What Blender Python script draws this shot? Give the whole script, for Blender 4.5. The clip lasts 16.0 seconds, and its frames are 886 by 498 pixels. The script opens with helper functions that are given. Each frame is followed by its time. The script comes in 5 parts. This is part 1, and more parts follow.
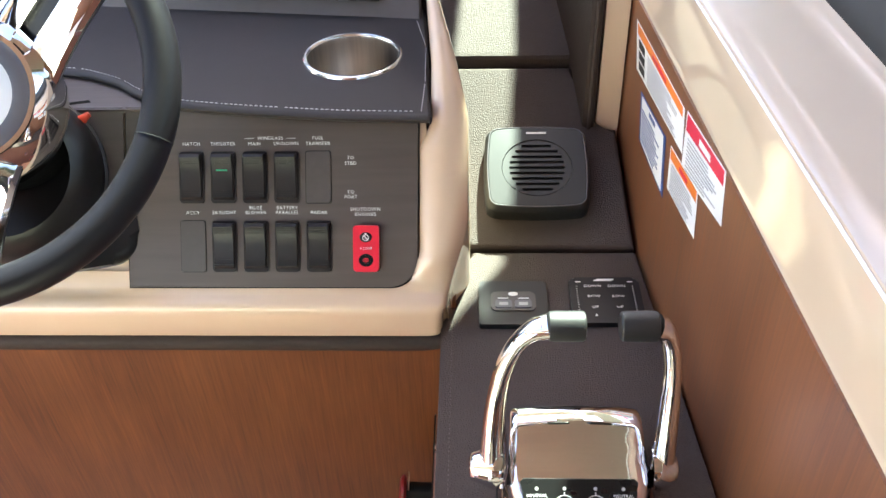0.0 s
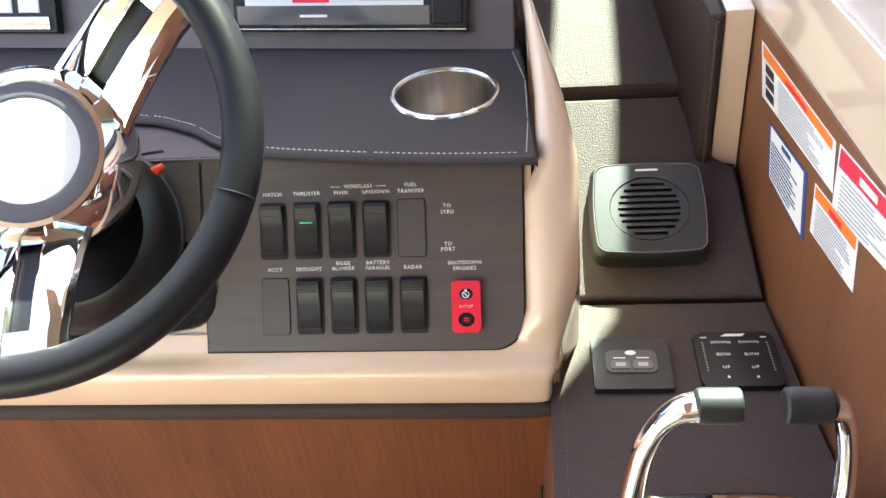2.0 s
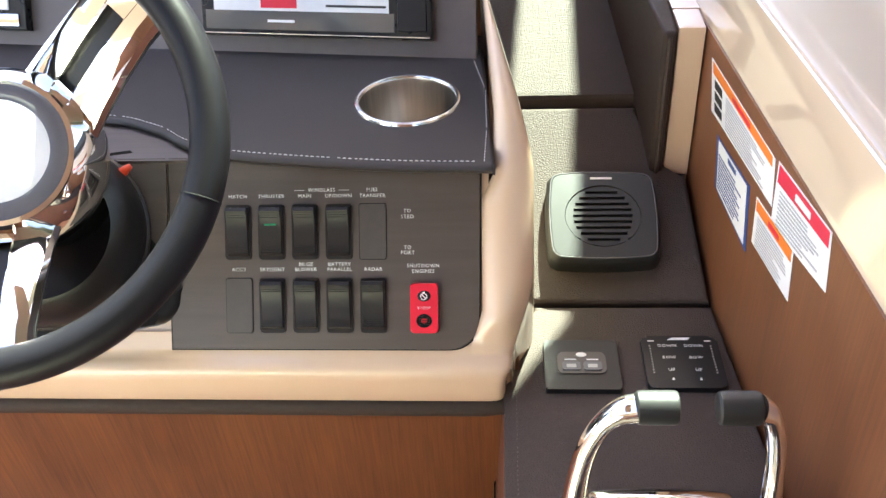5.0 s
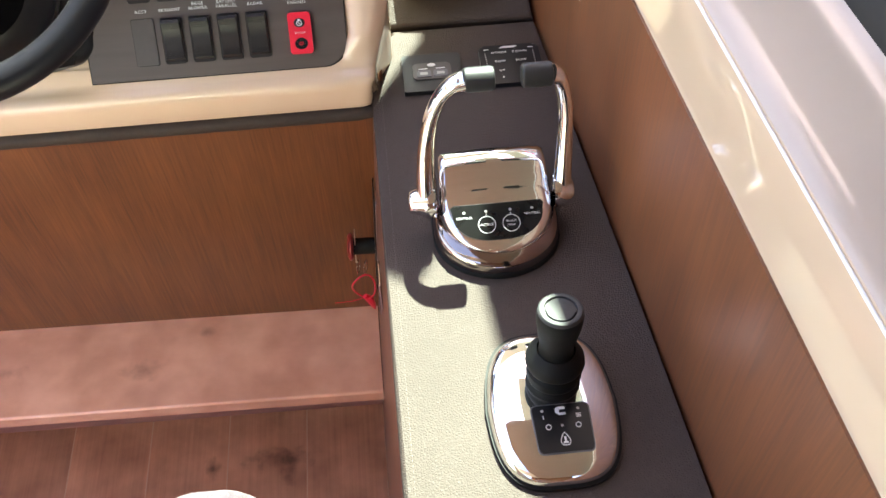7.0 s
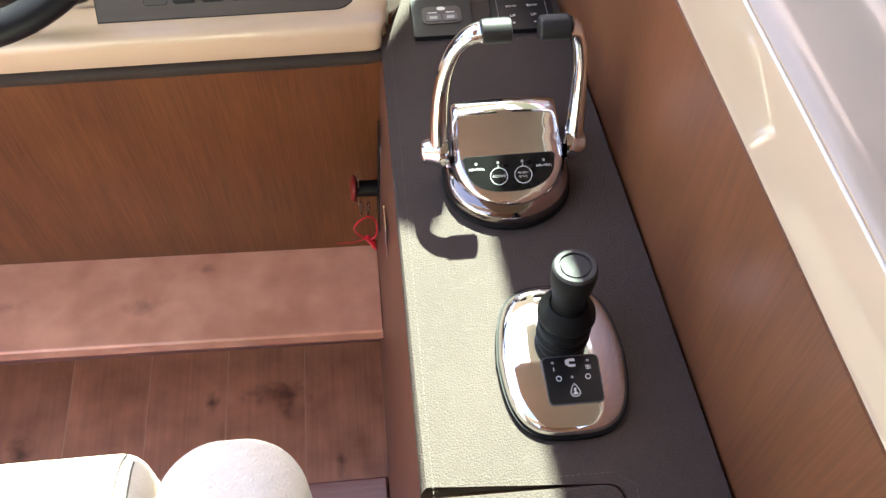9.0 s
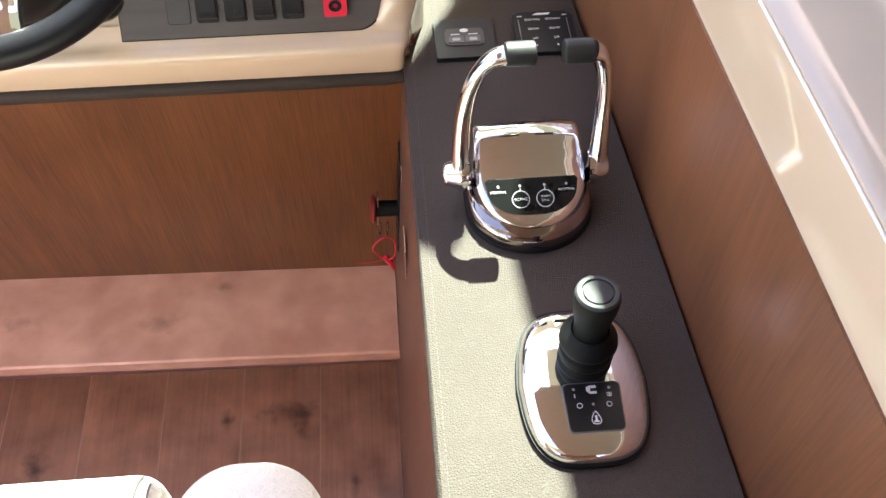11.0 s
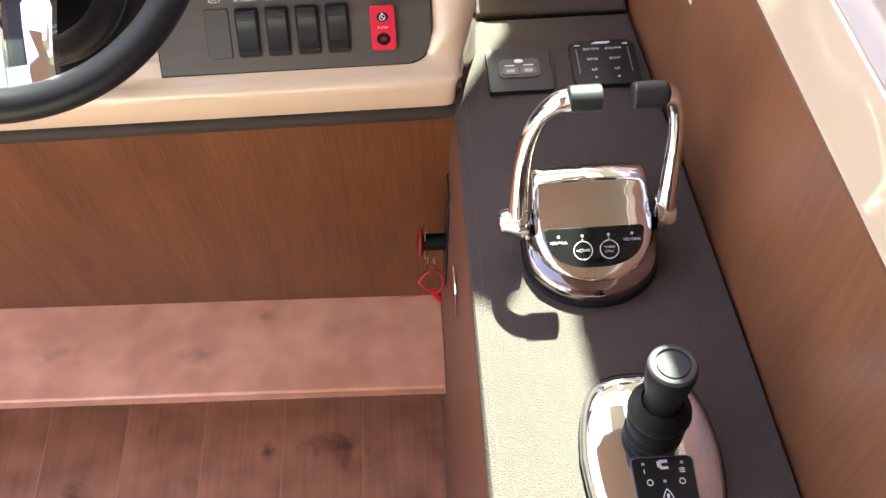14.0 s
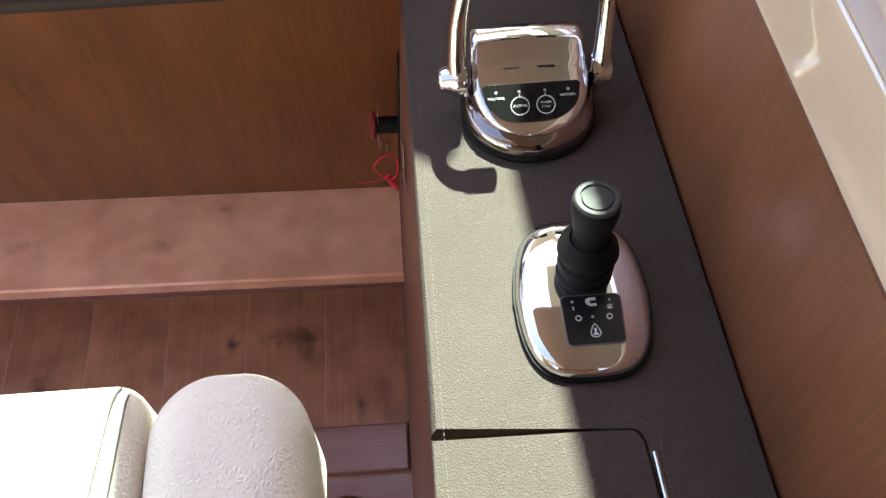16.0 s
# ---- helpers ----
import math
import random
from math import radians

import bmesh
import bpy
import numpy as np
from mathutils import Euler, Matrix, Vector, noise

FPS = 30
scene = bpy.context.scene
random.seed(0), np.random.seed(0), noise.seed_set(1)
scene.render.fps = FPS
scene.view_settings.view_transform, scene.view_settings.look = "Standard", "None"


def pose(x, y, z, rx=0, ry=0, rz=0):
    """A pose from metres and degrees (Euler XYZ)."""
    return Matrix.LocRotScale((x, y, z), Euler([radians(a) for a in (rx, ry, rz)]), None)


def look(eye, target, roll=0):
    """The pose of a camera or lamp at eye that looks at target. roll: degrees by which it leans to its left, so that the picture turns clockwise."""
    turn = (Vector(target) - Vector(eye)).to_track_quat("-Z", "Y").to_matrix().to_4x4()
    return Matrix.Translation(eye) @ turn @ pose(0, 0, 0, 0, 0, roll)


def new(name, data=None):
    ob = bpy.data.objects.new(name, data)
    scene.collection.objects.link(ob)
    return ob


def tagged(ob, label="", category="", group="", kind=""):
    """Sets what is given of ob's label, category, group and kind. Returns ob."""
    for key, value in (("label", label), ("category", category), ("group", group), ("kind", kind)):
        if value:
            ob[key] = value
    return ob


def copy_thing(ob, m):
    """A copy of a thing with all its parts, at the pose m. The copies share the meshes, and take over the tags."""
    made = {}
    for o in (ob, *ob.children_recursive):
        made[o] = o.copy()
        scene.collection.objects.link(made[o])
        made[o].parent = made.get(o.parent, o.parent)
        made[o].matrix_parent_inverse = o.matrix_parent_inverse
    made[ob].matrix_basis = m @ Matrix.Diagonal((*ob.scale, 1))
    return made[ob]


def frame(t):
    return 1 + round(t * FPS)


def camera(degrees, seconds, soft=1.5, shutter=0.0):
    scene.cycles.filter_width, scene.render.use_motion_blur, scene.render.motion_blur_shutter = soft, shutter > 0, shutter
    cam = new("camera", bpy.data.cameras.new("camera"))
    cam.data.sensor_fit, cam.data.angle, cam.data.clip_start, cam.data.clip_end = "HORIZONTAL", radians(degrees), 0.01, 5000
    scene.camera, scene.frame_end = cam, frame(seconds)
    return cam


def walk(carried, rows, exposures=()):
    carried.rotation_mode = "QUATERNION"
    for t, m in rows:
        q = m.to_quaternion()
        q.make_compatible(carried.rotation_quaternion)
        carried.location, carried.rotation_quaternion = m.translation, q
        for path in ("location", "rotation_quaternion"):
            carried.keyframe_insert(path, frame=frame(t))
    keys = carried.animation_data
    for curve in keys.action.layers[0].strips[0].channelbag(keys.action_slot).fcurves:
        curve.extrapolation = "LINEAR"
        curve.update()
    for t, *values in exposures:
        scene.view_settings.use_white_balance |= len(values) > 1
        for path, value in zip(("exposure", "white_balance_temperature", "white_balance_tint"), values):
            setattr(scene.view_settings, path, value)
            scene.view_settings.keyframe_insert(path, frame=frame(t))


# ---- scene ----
cam = camera(52.0, 16.0)
PATH = [
    (0, (0.032, -0.003, 1.319), (-0.04, 1.563, 0.077), -1.7),
    (0.5, (0.035, -0.005, 1.324), (-0.061, 1.582, 0.111), -0.7),
    (1, (0.026, 0.006, 1.322), (-0.105, 1.609, 0.134), -1.3),
    (1.5, (0.014, 0.03, 1.317), (-0.142, 1.622, 0.116), -1.9),
    (2, (-0.009, 0.085, 1.283), (-0.223, 1.681, 0.096), -5.9),
    (2.5, (-0.035, 0.143, 1.234), (-0.349, 1.737, 0.067), -8.1),
    (3, (-0.042, 0.138, 1.243), (-0.281, 1.739, 0.069), -5.7),
    (3.2, (-0.044, 0.132, 1.255), (-0.241, 1.732, 0.072), -4.5),
    (5.3, (0.003, 0.03, 1.334), (-0.111, 1.619, 0.125), -2.8),
    (5.5, (-0.002, -0.007, 1.357), (0.011, 1.558, 0.111), -0.5),
    (6, (0.032, -0.087, 1.359), (0.1, 1.411, 0.036), -2.7),
    (6.5, (0.034, -0.125, 1.356), (0.101, 1.21, -0.131), -4.5),
    (7, (0.014, -0.146, 1.401), (0.108, 1.11, -0.153), -1.8),
    (7.5, (-0.015, -0.144, 1.437), (0.067, 1.122, -0.109), -1.9),
    (8, (-0.024, -0.129, 1.437), (0.085, 1.098, -0.138), -0.6),
    (8.5, (-0.019, -0.13, 1.43), (0.148, 1.02, -0.198), 2.0),
    (9, (-0.014, -0.13, 1.421), (0.108, 0.994, -0.228), 0.7),
    (9.2, (-0.017, -0.131, 1.41), (0.09, 0.999, -0.236), 0.1),
    (11.5, (-0.02, -0.121, 1.421), (0.071, 1.041, -0.205), 0.2),
    (12, (-0.028, -0.122, 1.422), (0.061, 1.045, -0.2), 0.2),
    (12.5, (-0.022, -0.119, 1.42), (0.05, 1.058, -0.196), 0.2),
    (13, (-0.027, -0.077, 1.41), (0.02, 1.099, -0.208), -1.2),
    (13.5, (-0.034, -0.042, 1.402), (-0.009, 1.125, -0.222), -2.4),
    (14, (-0.032, -0.045, 1.406), (-0.019, 1.109, -0.227), -2.8),
    (14.5, (-0.036, -0.049, 1.406), (-0.02, 1.101, -0.231), -2.7),
    (15, (-0.027, -0.08, 1.397), (0.002, 1.064, -0.243), -2.7),
    (15.5, (-0.014, -0.114, 1.385), (0.025, 0.977, -0.291), -1.2),
    (16, (0.003, -0.123, 1.376), (0.044, 0.922, -0.329), -2.0),
]
walk(cam, [(t, look(eye, target, roll)) for t, eye, target, roll in PATH], exposures=[(0.0, 3.5, 7450, 20), (3.0, 3.58, 7600, 22), (5.5, 3.5, 7800, 21), (7.0, 3.38, 7650, 22), (9.0, 3.3, 7500, 22), (12.5, 3.34, 7600, 23), (14.5, 3.52, 7750, 25), (15.3, 3.38, 7650, 23), (16.0, 2.76, 7550, 22)])

# ---- light ----
SUN = Vector((0.195, 0.594, 0.780))
world = bpy.data.worlds.new("sky")
scene.world = world
world.use_nodes = True
wn = world.node_tree.nodes
sky = wn.new("ShaderNodeTexSky")
sky.sky_type = "NISHITA"
sky.sun_disc = False
sky.sun_elevation = math.asin(SUN.z)
sky.sun_rotation = math.atan2(SUN.x, SUN.y)
world.node_tree.links.new(sky.outputs[0], wn["Background"].inputs[0])
wn["Background"].inputs[1].default_value = 0.098
sun = new("sun", bpy.data.lights.new("sun", "SUN"))
sun.data.energy, sun.data.angle, sun.data.color = 4.8, radians(0.53), (0.70, 1.0, 0.88)
sun.matrix_world = look(SUN * 20, (0, 0, 0))


# ---- materials ----
def mat(name, base, rough=0.5, metal=0.0, vary=0.12, scale=30.0, bump=0.0, bump_scale=200.0, coat=0.0, spec=0.5, stretch=(1, 1, 1), dark=None, streak=0.0, pit=0.0):
    """A surface with colour variation at two scales, optional grain streaks and fine relief."""
    m = bpy.data.materials.new(name)
    m.use_nodes = True
    nt = m.node_tree
    b = nt.nodes["Principled BSDF"]
    b.inputs["Metallic"].default_value = metal
    b.inputs["Coat Weight"].default_value = coat
    b.inputs["Coat Roughness"].default_value = 0.04
    b.inputs["Specular IOR Level"].default_value = spec
    tc = nt.nodes.new("ShaderNodeTexCoord")
    mp = nt.nodes.new("ShaderNodeMapping")
    mp.inputs["Scale"].default_value = stretch
    nt.links.new(tc.outputs["Object"], mp.inputs[0])
    big = nt.nodes.new("ShaderNodeTexNoise")
    big.inputs["Scale"].default_value, big.inputs["Detail"].default_value = scale * 0.25, 3
    small = nt.nodes.new("ShaderNodeTexNoise")
    small.inputs["Scale"].default_value, small.inputs["Detail"].default_value = scale * 4, 5
    for n in (big, small):
        nt.links.new(mp.outputs[0], n.inputs["Vector"])
    add = nt.nodes.new("ShaderNodeMath")
    add.operation = "ADD"
    nt.links.new(big.outputs[0], add.inputs[0])
    nt.links.new(small.outputs[0], add.inputs[1])
    ramp = nt.nodes.new("ShaderNodeMapRange")
    ramp.inputs[1].default_value, ramp.inputs[2].default_value = 0.6, 1.4
    nt.links.new(add.outputs[0], ramp.inputs[0])
    mix = nt.nodes.new("ShaderNodeMix")
    mix.data_type = "RGBA"
    low = dark or tuple(c * (1 - vary) for c in base)
    high = tuple(min(1, c * (1 + vary)) for c in base)
    mix.inputs[6].default_value, mix.inputs[7].default_value = (*low, 1), (*high, 1)
    nt.links.new(ramp.outputs[0], mix.inputs[0])
    nt.links.new(mix.outputs[2], b.inputs["Base Color"])
    rr = nt.nodes.new("ShaderNodeMapRange")
    rr.inputs[3].default_value, rr.inputs[4].default_value = max(0.0, rough * 0.85), min(1, rough * 1.15)
    nt.links.new(small.outputs[0], rr.inputs[0])
    nt.links.new(rr.outputs[0], b.inputs["Roughness"])
    if bump:
        bn = nt.nodes.new("ShaderNodeBump")
        bn.inputs["Strength"].default_value = bump
        bn.inputs["Distance"].default_value = 0.0012
        if pit:
            v = nt.nodes.new("ShaderNodeTexVoronoi")
            v.feature = "DISTANCE_TO_EDGE"
            v.inputs["Scale"].default_value = bump_scale
            warp = nt.nodes.new("ShaderNodeTexNoise")
            warp.inputs["Scale"].default_value = bump_scale * 0.45
            nt.links.new(tc.outputs["Object"], warp.inputs["Vector"])
            vm = nt.nodes.new("ShaderNodeVectorMath")
            vm.operation = "MULTIPLY_ADD"
            vm.inputs[1].default_value = (pit, pit, pit)
            nt.links.new(warp.outputs["Color"], vm.inputs[0])
            nt.links.new(tc.outputs["Object"], vm.inputs[2])
            nt.links.new(vm.outputs[0], v.inputs["Vector"])
            crease = nt.nodes.new("ShaderNodeMapRange")
            crease.interpolation_type = "SMOOTHSTEP"
            crease.inputs[2].default_value = 0.34
            nt.links.new(v.outputs["Distance"], crease.inputs[0])
            nt.links.new(crease.outputs[0], bn.inputs["Height"])
        else:
            n2 = nt.nodes.new("ShaderNodeTexNoise")
            n2.inputs["Scale"].default_value, n2.inputs["Detail"].default_value = bump_scale, 4
            nt.links.new(mp.outputs[0], n2.inputs["Vector"])
            nt.links.new(n2.outputs[0], bn.inputs["Height"])
        nt.links.new(bn.outputs[0], b.inputs["Normal"])
    return m


def wood(name, light, dark, axis, rough=0.35, coat=0.25, scale=9.0, spots=(), per_piece=0.0, knot=0.5, figured=0.35, curl=0.0, thin=""):
    """Veneer with fine grain along one axis, broad figure, and dark knots where wanted."""
    m = bpy.data.materials.new(name)
    m.use_nodes = True
    nt = m.node_tree
    b = nt.nodes["Principled BSDF"]
    b.inputs["Coat Weight"].default_value, b.inputs["Coat Roughness"].default_value = coat, 0.12
    tc = nt.nodes.new("ShaderNodeTexCoord")
    info = nt.nodes.new("ShaderNodeObjectInfo")
    off = nt.nodes.new("ShaderNodeVectorMath")
    off.operation = "MULTIPLY_ADD"
    off.inputs[1].default_value = (7.3, 5.1, 3.7) if per_piece else (0, 0, 0)
    comb = nt.nodes.new("ShaderNodeCombineXYZ")
    for k in range(3):
        nt.links.new(info.outputs["Random"], comb.inputs[k])
    nt.links.new(comb.outputs[0], off.inputs[0])
    nt.links.new(tc.outputs["Object"], off.inputs[2])
    sc = [scale * 8.0] * 3
    sc["xyz".index(axis)] = scale * 0.22
    if thin:
        sc["xyz".index(thin)] = scale * 0.1
    fine = nt.nodes.new("ShaderNodeMapping")
    fine.inputs["Scale"].default_value = sc
    nt.links.new(off.outputs[0], fine.inputs[0])
    grain = nt.nodes.new("ShaderNodeTexNoise")
    grain.inputs["Scale"].default_value, grain.inputs["Detail"].default_value, grain.inputs["Roughness"].default_value = 4.0, 8, 0.7
    nt.links.new(fine.outputs[0], grain.inputs["Vector"])
    sc2 = [scale * 1.0] * 3
    sc2["xyz".index(axis)] = scale * 0.25
    if curl:
        sc2 = [curl] * 3
    wide = nt.nodes.new("ShaderNodeMapping")
    wide.inputs["Scale"].default_value = sc2
    nt.links.new(off.outputs[0], wide.inputs[0])
    figure = nt.nodes.new("ShaderNodeTexNoise")
    figure.inputs["Scale"].default_value, figure.inputs["Detail"].default_value = 1.6, 4
    nt.links.new(wide.outputs[0], figure.inputs["Vector"])
    add = nt.nodes.new("ShaderNodeMath")
    add.operation = "MULTIPLY_ADD"
    add.inputs[1].default_value = 1.12 - figured
    nt.links.new(grain.outputs[0], add.inputs[0])
    half = nt.nodes.new("ShaderNodeMath")
    half.operation = "MULTIPLY"
    half.inputs[1].default_value = figured
    nt.links.new(figure.outputs[0], half.inputs[0])
    nt.links.new(half.outputs[0], add.inputs[2])
    ramp = nt.nodes.new("ShaderNodeValToRGB")
    ramp.color_ramp.elements[0].position, ramp.color_ramp.elements[1].position = 0.36, 0.76
    ramp.color_ramp.elements[0].color, ramp.color_ramp.elements[1].color = (*dark, 1), (*light, 1)
    nt.links.new(add.outputs[0], ramp.inputs[0])
    colour = ramp.outputs[0]
    if spots:
        place = nt.nodes.new("ShaderNodeNewGeometry")
        ragged = nt.nodes.new("ShaderNodeTexNoise")
        ragged.inputs["Scale"].default_value, ragged.inputs["Detail"].default_value = 45.0, 6
        nt.links.new(place.outputs["Position"], ragged.inputs["Vector"])
        for sx, sy, rx, ry in spots:
            sub = nt.nodes.new("ShaderNodeVectorMath")
            sub.operation = "SUBTRACT"
            sub.inputs[1].default_value = (sx, sy, 0)
            nt.links.new(place.outputs["Position"], sub.inputs[0])
            mul = nt.nodes.new("ShaderNodeVectorMath")
            mul.operation = "MULTIPLY"
            mul.inputs[1].default_value = (1 / rx, 1 / ry, 0)
            nt.links.new(sub.outputs[0], mul.inputs[0])
            far = nt.nodes.new("ShaderNodeVectorMath")
            far.operation = "LENGTH"
            nt.links.new(mul.outputs[0], far.inputs[0])
            rag = nt.nodes.new("ShaderNodeMath")
            rag.operation = "MULTIPLY_ADD"
            rag.inputs[1].default_value = 2.6
            nt.links.new(ragged.outputs[0], rag.inputs[0])
            nt.links.new(far.outputs["Value"], rag.inputs[2])
            kr = nt.nodes.new("ShaderNodeMapRange")
            kr.inputs[1].default_value, kr.inputs[2].default_value, kr.inputs[3].default_value, kr.inputs[4].default_value = 1.25, 2.55, knot, 0.0
            nt.links.new(rag.outputs[0], kr.inputs[0])
            km = nt.nodes.new("ShaderNodeMix")
            km.data_type = "RGBA"
            km.inputs[7].default_value = (*(c * 0.28 for c in dark), 1)
            nt.links.new(kr.outputs[0], km.inputs[0])
            nt.links.new(colour, km.inputs[6])
            colour = km.outputs[2]
    if per_piece:
        hs = nt.nodes.new("ShaderNodeHueSaturation")
        pr = nt.nodes.new("ShaderNodeMapRange")
        pr.inputs[3].default_value, pr.inputs[4].default_value = 1 - per_piece, 1 + per_piece
        nt.links.new(info.outputs["Random"], pr.inputs[0])
        nt.links.new(pr.outputs[0], hs.inputs["Value"])
        nt.links.new(colour, hs.inputs["Color"])
        colour = hs.outputs[0]
    nt.links.new(colour, b.inputs["Base Color"])
    rr = nt.nodes.new("ShaderNodeMapRange")
    rr.inputs[3].default_value, rr.inputs[4].default_value = rough * (0.8 if figured < 0.8 else 0.97), rough * (1.3 if figured < 0.8 else 1.03)
    nt.links.new(grain.outputs[0], rr.inputs[0])
    nt.links.new(rr.outputs[0], b.inputs["Roughness"])
    bn = nt.nodes.new("ShaderNodeBump")
    bn.inputs["Strength"].default_value, bn.inputs["Distance"].default_value = 0.15 * max(0.08, 1.12 - figured), 0.0006
    nt.links.new(grain.outputs[0], bn.inputs["Height"])
    nt.links.new(bn.outputs[0], b.inputs["Normal"])
    return m


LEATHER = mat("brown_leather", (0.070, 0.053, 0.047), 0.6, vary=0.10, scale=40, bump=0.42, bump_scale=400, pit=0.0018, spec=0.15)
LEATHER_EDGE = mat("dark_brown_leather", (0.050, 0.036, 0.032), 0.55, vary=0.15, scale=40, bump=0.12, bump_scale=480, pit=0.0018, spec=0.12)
PAD = mat("charcoal_leather", (0.043, 0.038, 0.037), 0.5, vary=0.12, scale=40, bump=0.10, bump_scale=600, pit=0.0015, spec=0.22)
PANEL = mat("brushed_brown_panel", (0.088, 0.069, 0.061), 0.38, vary=0.2, scale=30, bump=0.10, bump_scale=300, stretch=(0.06, 1, 1), metal=0.15)
TAUPE = mat("taupe_vinyl", (0.105, 0.086, 0.084), 0.45, vary=0.1, scale=20, bump=0.15, bump_scale=500)
TAN = mat("tan_gelcoat", (0.65, 0.465, 0.335), 0.22, vary=0.03, scale=5, coat=0.6)
CREAM = mat("cream_gelcoat", (0.62, 0.475, 0.345), 0.05, vary=0.03, scale=5, coat=1.0, spec=0.7)
WHITE_GEL = mat("pale_grey_gelcoat", (0.47, 0.385, 0.325), 0.22, vary=0.03, scale=5, coat=0.3)
HIGHLIGHT_WHITE = mat("white_edge_highlight", (0.85, 0.83, 0.82), 0.15, vary=0.02, scale=10, coat=0.6)
BLACK = mat("satin_black_plastic", (0.008, 0.008, 0.009), 0.32, vary=0.2, scale=60, bump=0.05, bump_scale=900, spec=0.32)
MATT_BLACK = mat("matt_black_rubber", (0.007, 0.007, 0.007), 0.6, vary=0.2, scale=60, bump=0.08, bump_scale=700, spec=0.2)
SWITCH = mat("dark_grey_plastic", (0.017, 0.014, 0.014), 0.33, vary=0.12, scale=80, bump=0.06, bump_scale=900, spec=0.3)
COVER = mat("brown_grey_blank", (0.066, 0.054, 0.049), 0.42, vary=0.12, scale=50)
WHEEL_SKIN = mat("black_wheel_leather", (0.008, 0.007, 0.009), 0.42, vary=0.15, scale=50, bump=0.03, bump_scale=1200, pit=0.001, spec=0.2)
SPEAKER = mat("speaker_plastic", (0.015, 0.015, 0.015), 0.5, vary=0.12, scale=60, bump=0.06, bump_scale=900, spec=0.5)
CHROME = mat("polished_chrome", (0.86, 0.85, 0.84), 0.035, metal=1.0, vary=0.02, scale=10)
SATIN = mat("satin_chrome", (0.80, 0.77, 0.73), 0.16, metal=1.0, vary=0.03, scale=20)
DARK_CHROME = mat("darkened_chrome", (0.34, 0.29, 0.28), 0.08, metal=1.0, vary=0.03, scale=10)
STEEL = mat("brushed_steel", (0.66, 0.60, 0.52), 0.30, metal=1.0, vary=0.25, scale=50, stretch=(1, 1, 0.04))
RED = mat("red_plastic", (0.76, 0.018, 0.045), 0.3, vary=0.06, scale=60, coat=0.3)
TIP = mat("orange_red_plastic", (0.75, 0.07, 0.03), 0.35, vary=0.06, scale=60)
RED_DARK = mat("dark_red_plastic", (0.25, 0.012, 0.012), 0.35, vary=0.06, scale=60)
WHITE = mat("white_print", (0.80, 0.80, 0.80), 0.5, vary=0.03)
GREY_PRINT = mat("grey_print", (0.45, 0.44, 0.43), 0.5, vary=0.05)
LEGEND = mat("pale_legend", (0.82, 0.81, 0.80), 0.5, vary=0.05)
STITCH = mat("pale_thread", (0.55, 0.53, 0.52), 0.7, vary=0.1, scale=200)
STITCH_TAN = mat("brown_thread", (0.13, 0.10, 0.09), 0.7, vary=0.1, scale=200)
UPHOLSTERY = mat("white_upholstery", (0.90, 0.825, 0.71), 0.5, vary=0.03, scale=20, bump=0.55, bump_scale=260, pit=0.004)
HUB_WHITE = mat("silver_white_emblem", (0.85, 0.85, 0.86), 0.3, vary=0.02, scale=30)
HUB_GREY = mat("grey_hub_ring", (0.12, 0.115, 0.125), 0.35, vary=0.06, scale=30)
SCREEN = mat("dark_screen_glass", (0.10, 0.10, 0.10), 0.12, vary=0.1, scale=6, coat=0.6)
BEZEL = mat("gloss_black_bezel", (0.008, 0.008, 0.008), 0.28, vary=0.1, scale=20, spec=0.3)
STICK = mat("soft_black_grip", (0.012, 0.012, 0.012), 0.5, vary=0.15, scale=60, bump=0.05, bump_scale=900, spec=0.12)
CAP = mat("dark_grey_cap", (0.060, 0.060, 0.060), 0.45, vary=0.1, scale=60, spec=0.15)
LCD = mat("pale_lcd", (0.72, 0.72, 0.74), 0.25, vary=0.06, scale=30)
ORANGE = mat("orange_print", (0.85, 0.20, 0.03), 0.4, vary=0.04)
CRIMSON = mat("crimson_print", (0.72, 0.02, 0.06), 0.4, vary=0.04)
BLUE = mat("blue_print", (0.03, 0.07, 0.22), 0.4, vary=0.06)
PAPER = mat("white_vinyl_label", (0.80, 0.80, 0.79), 0.35, vary=0.02)
INK = mat("black_print", (0.02, 0.02, 0.02), 0.5, vary=0.1)
GREEN_LED = mat("green_lens", (0.02, 0.35, 0.18), 0.2, vary=0.05)
REFLECTED_BROWN = mat("reflected_ceiling_brown", (0.34, 0.21, 0.17), 0.7, vary=0.06, scale=10, bump=0.1)
HEADLINER = mat("beige_headliner", (0.76, 0.65, 0.55), 0.7, vary=0.04, scale=10, bump=0.1)
RUBBER = mat("grey_window_seal", (0.030, 0.028, 0.025), 0.6, vary=0.1, scale=20, spec=0.2)
FRAME_DARK = mat("dark_window_frame", (0.035, 0.036, 0.032), 0.35, vary=0.15, scale=10)
TEAK = wood("teak_veneer", (0.225, 0.075, 0.024), (0.080, 0.024, 0.008), "z", rough=0.38, coat=0.15, scale=11, thin="y")
TEAK_SIDE = wood("teak_veneer_side", (0.250, 0.091, 0.040), (0.112, 0.039, 0.017), "z", rough=0.42, coat=0.06, scale=10)
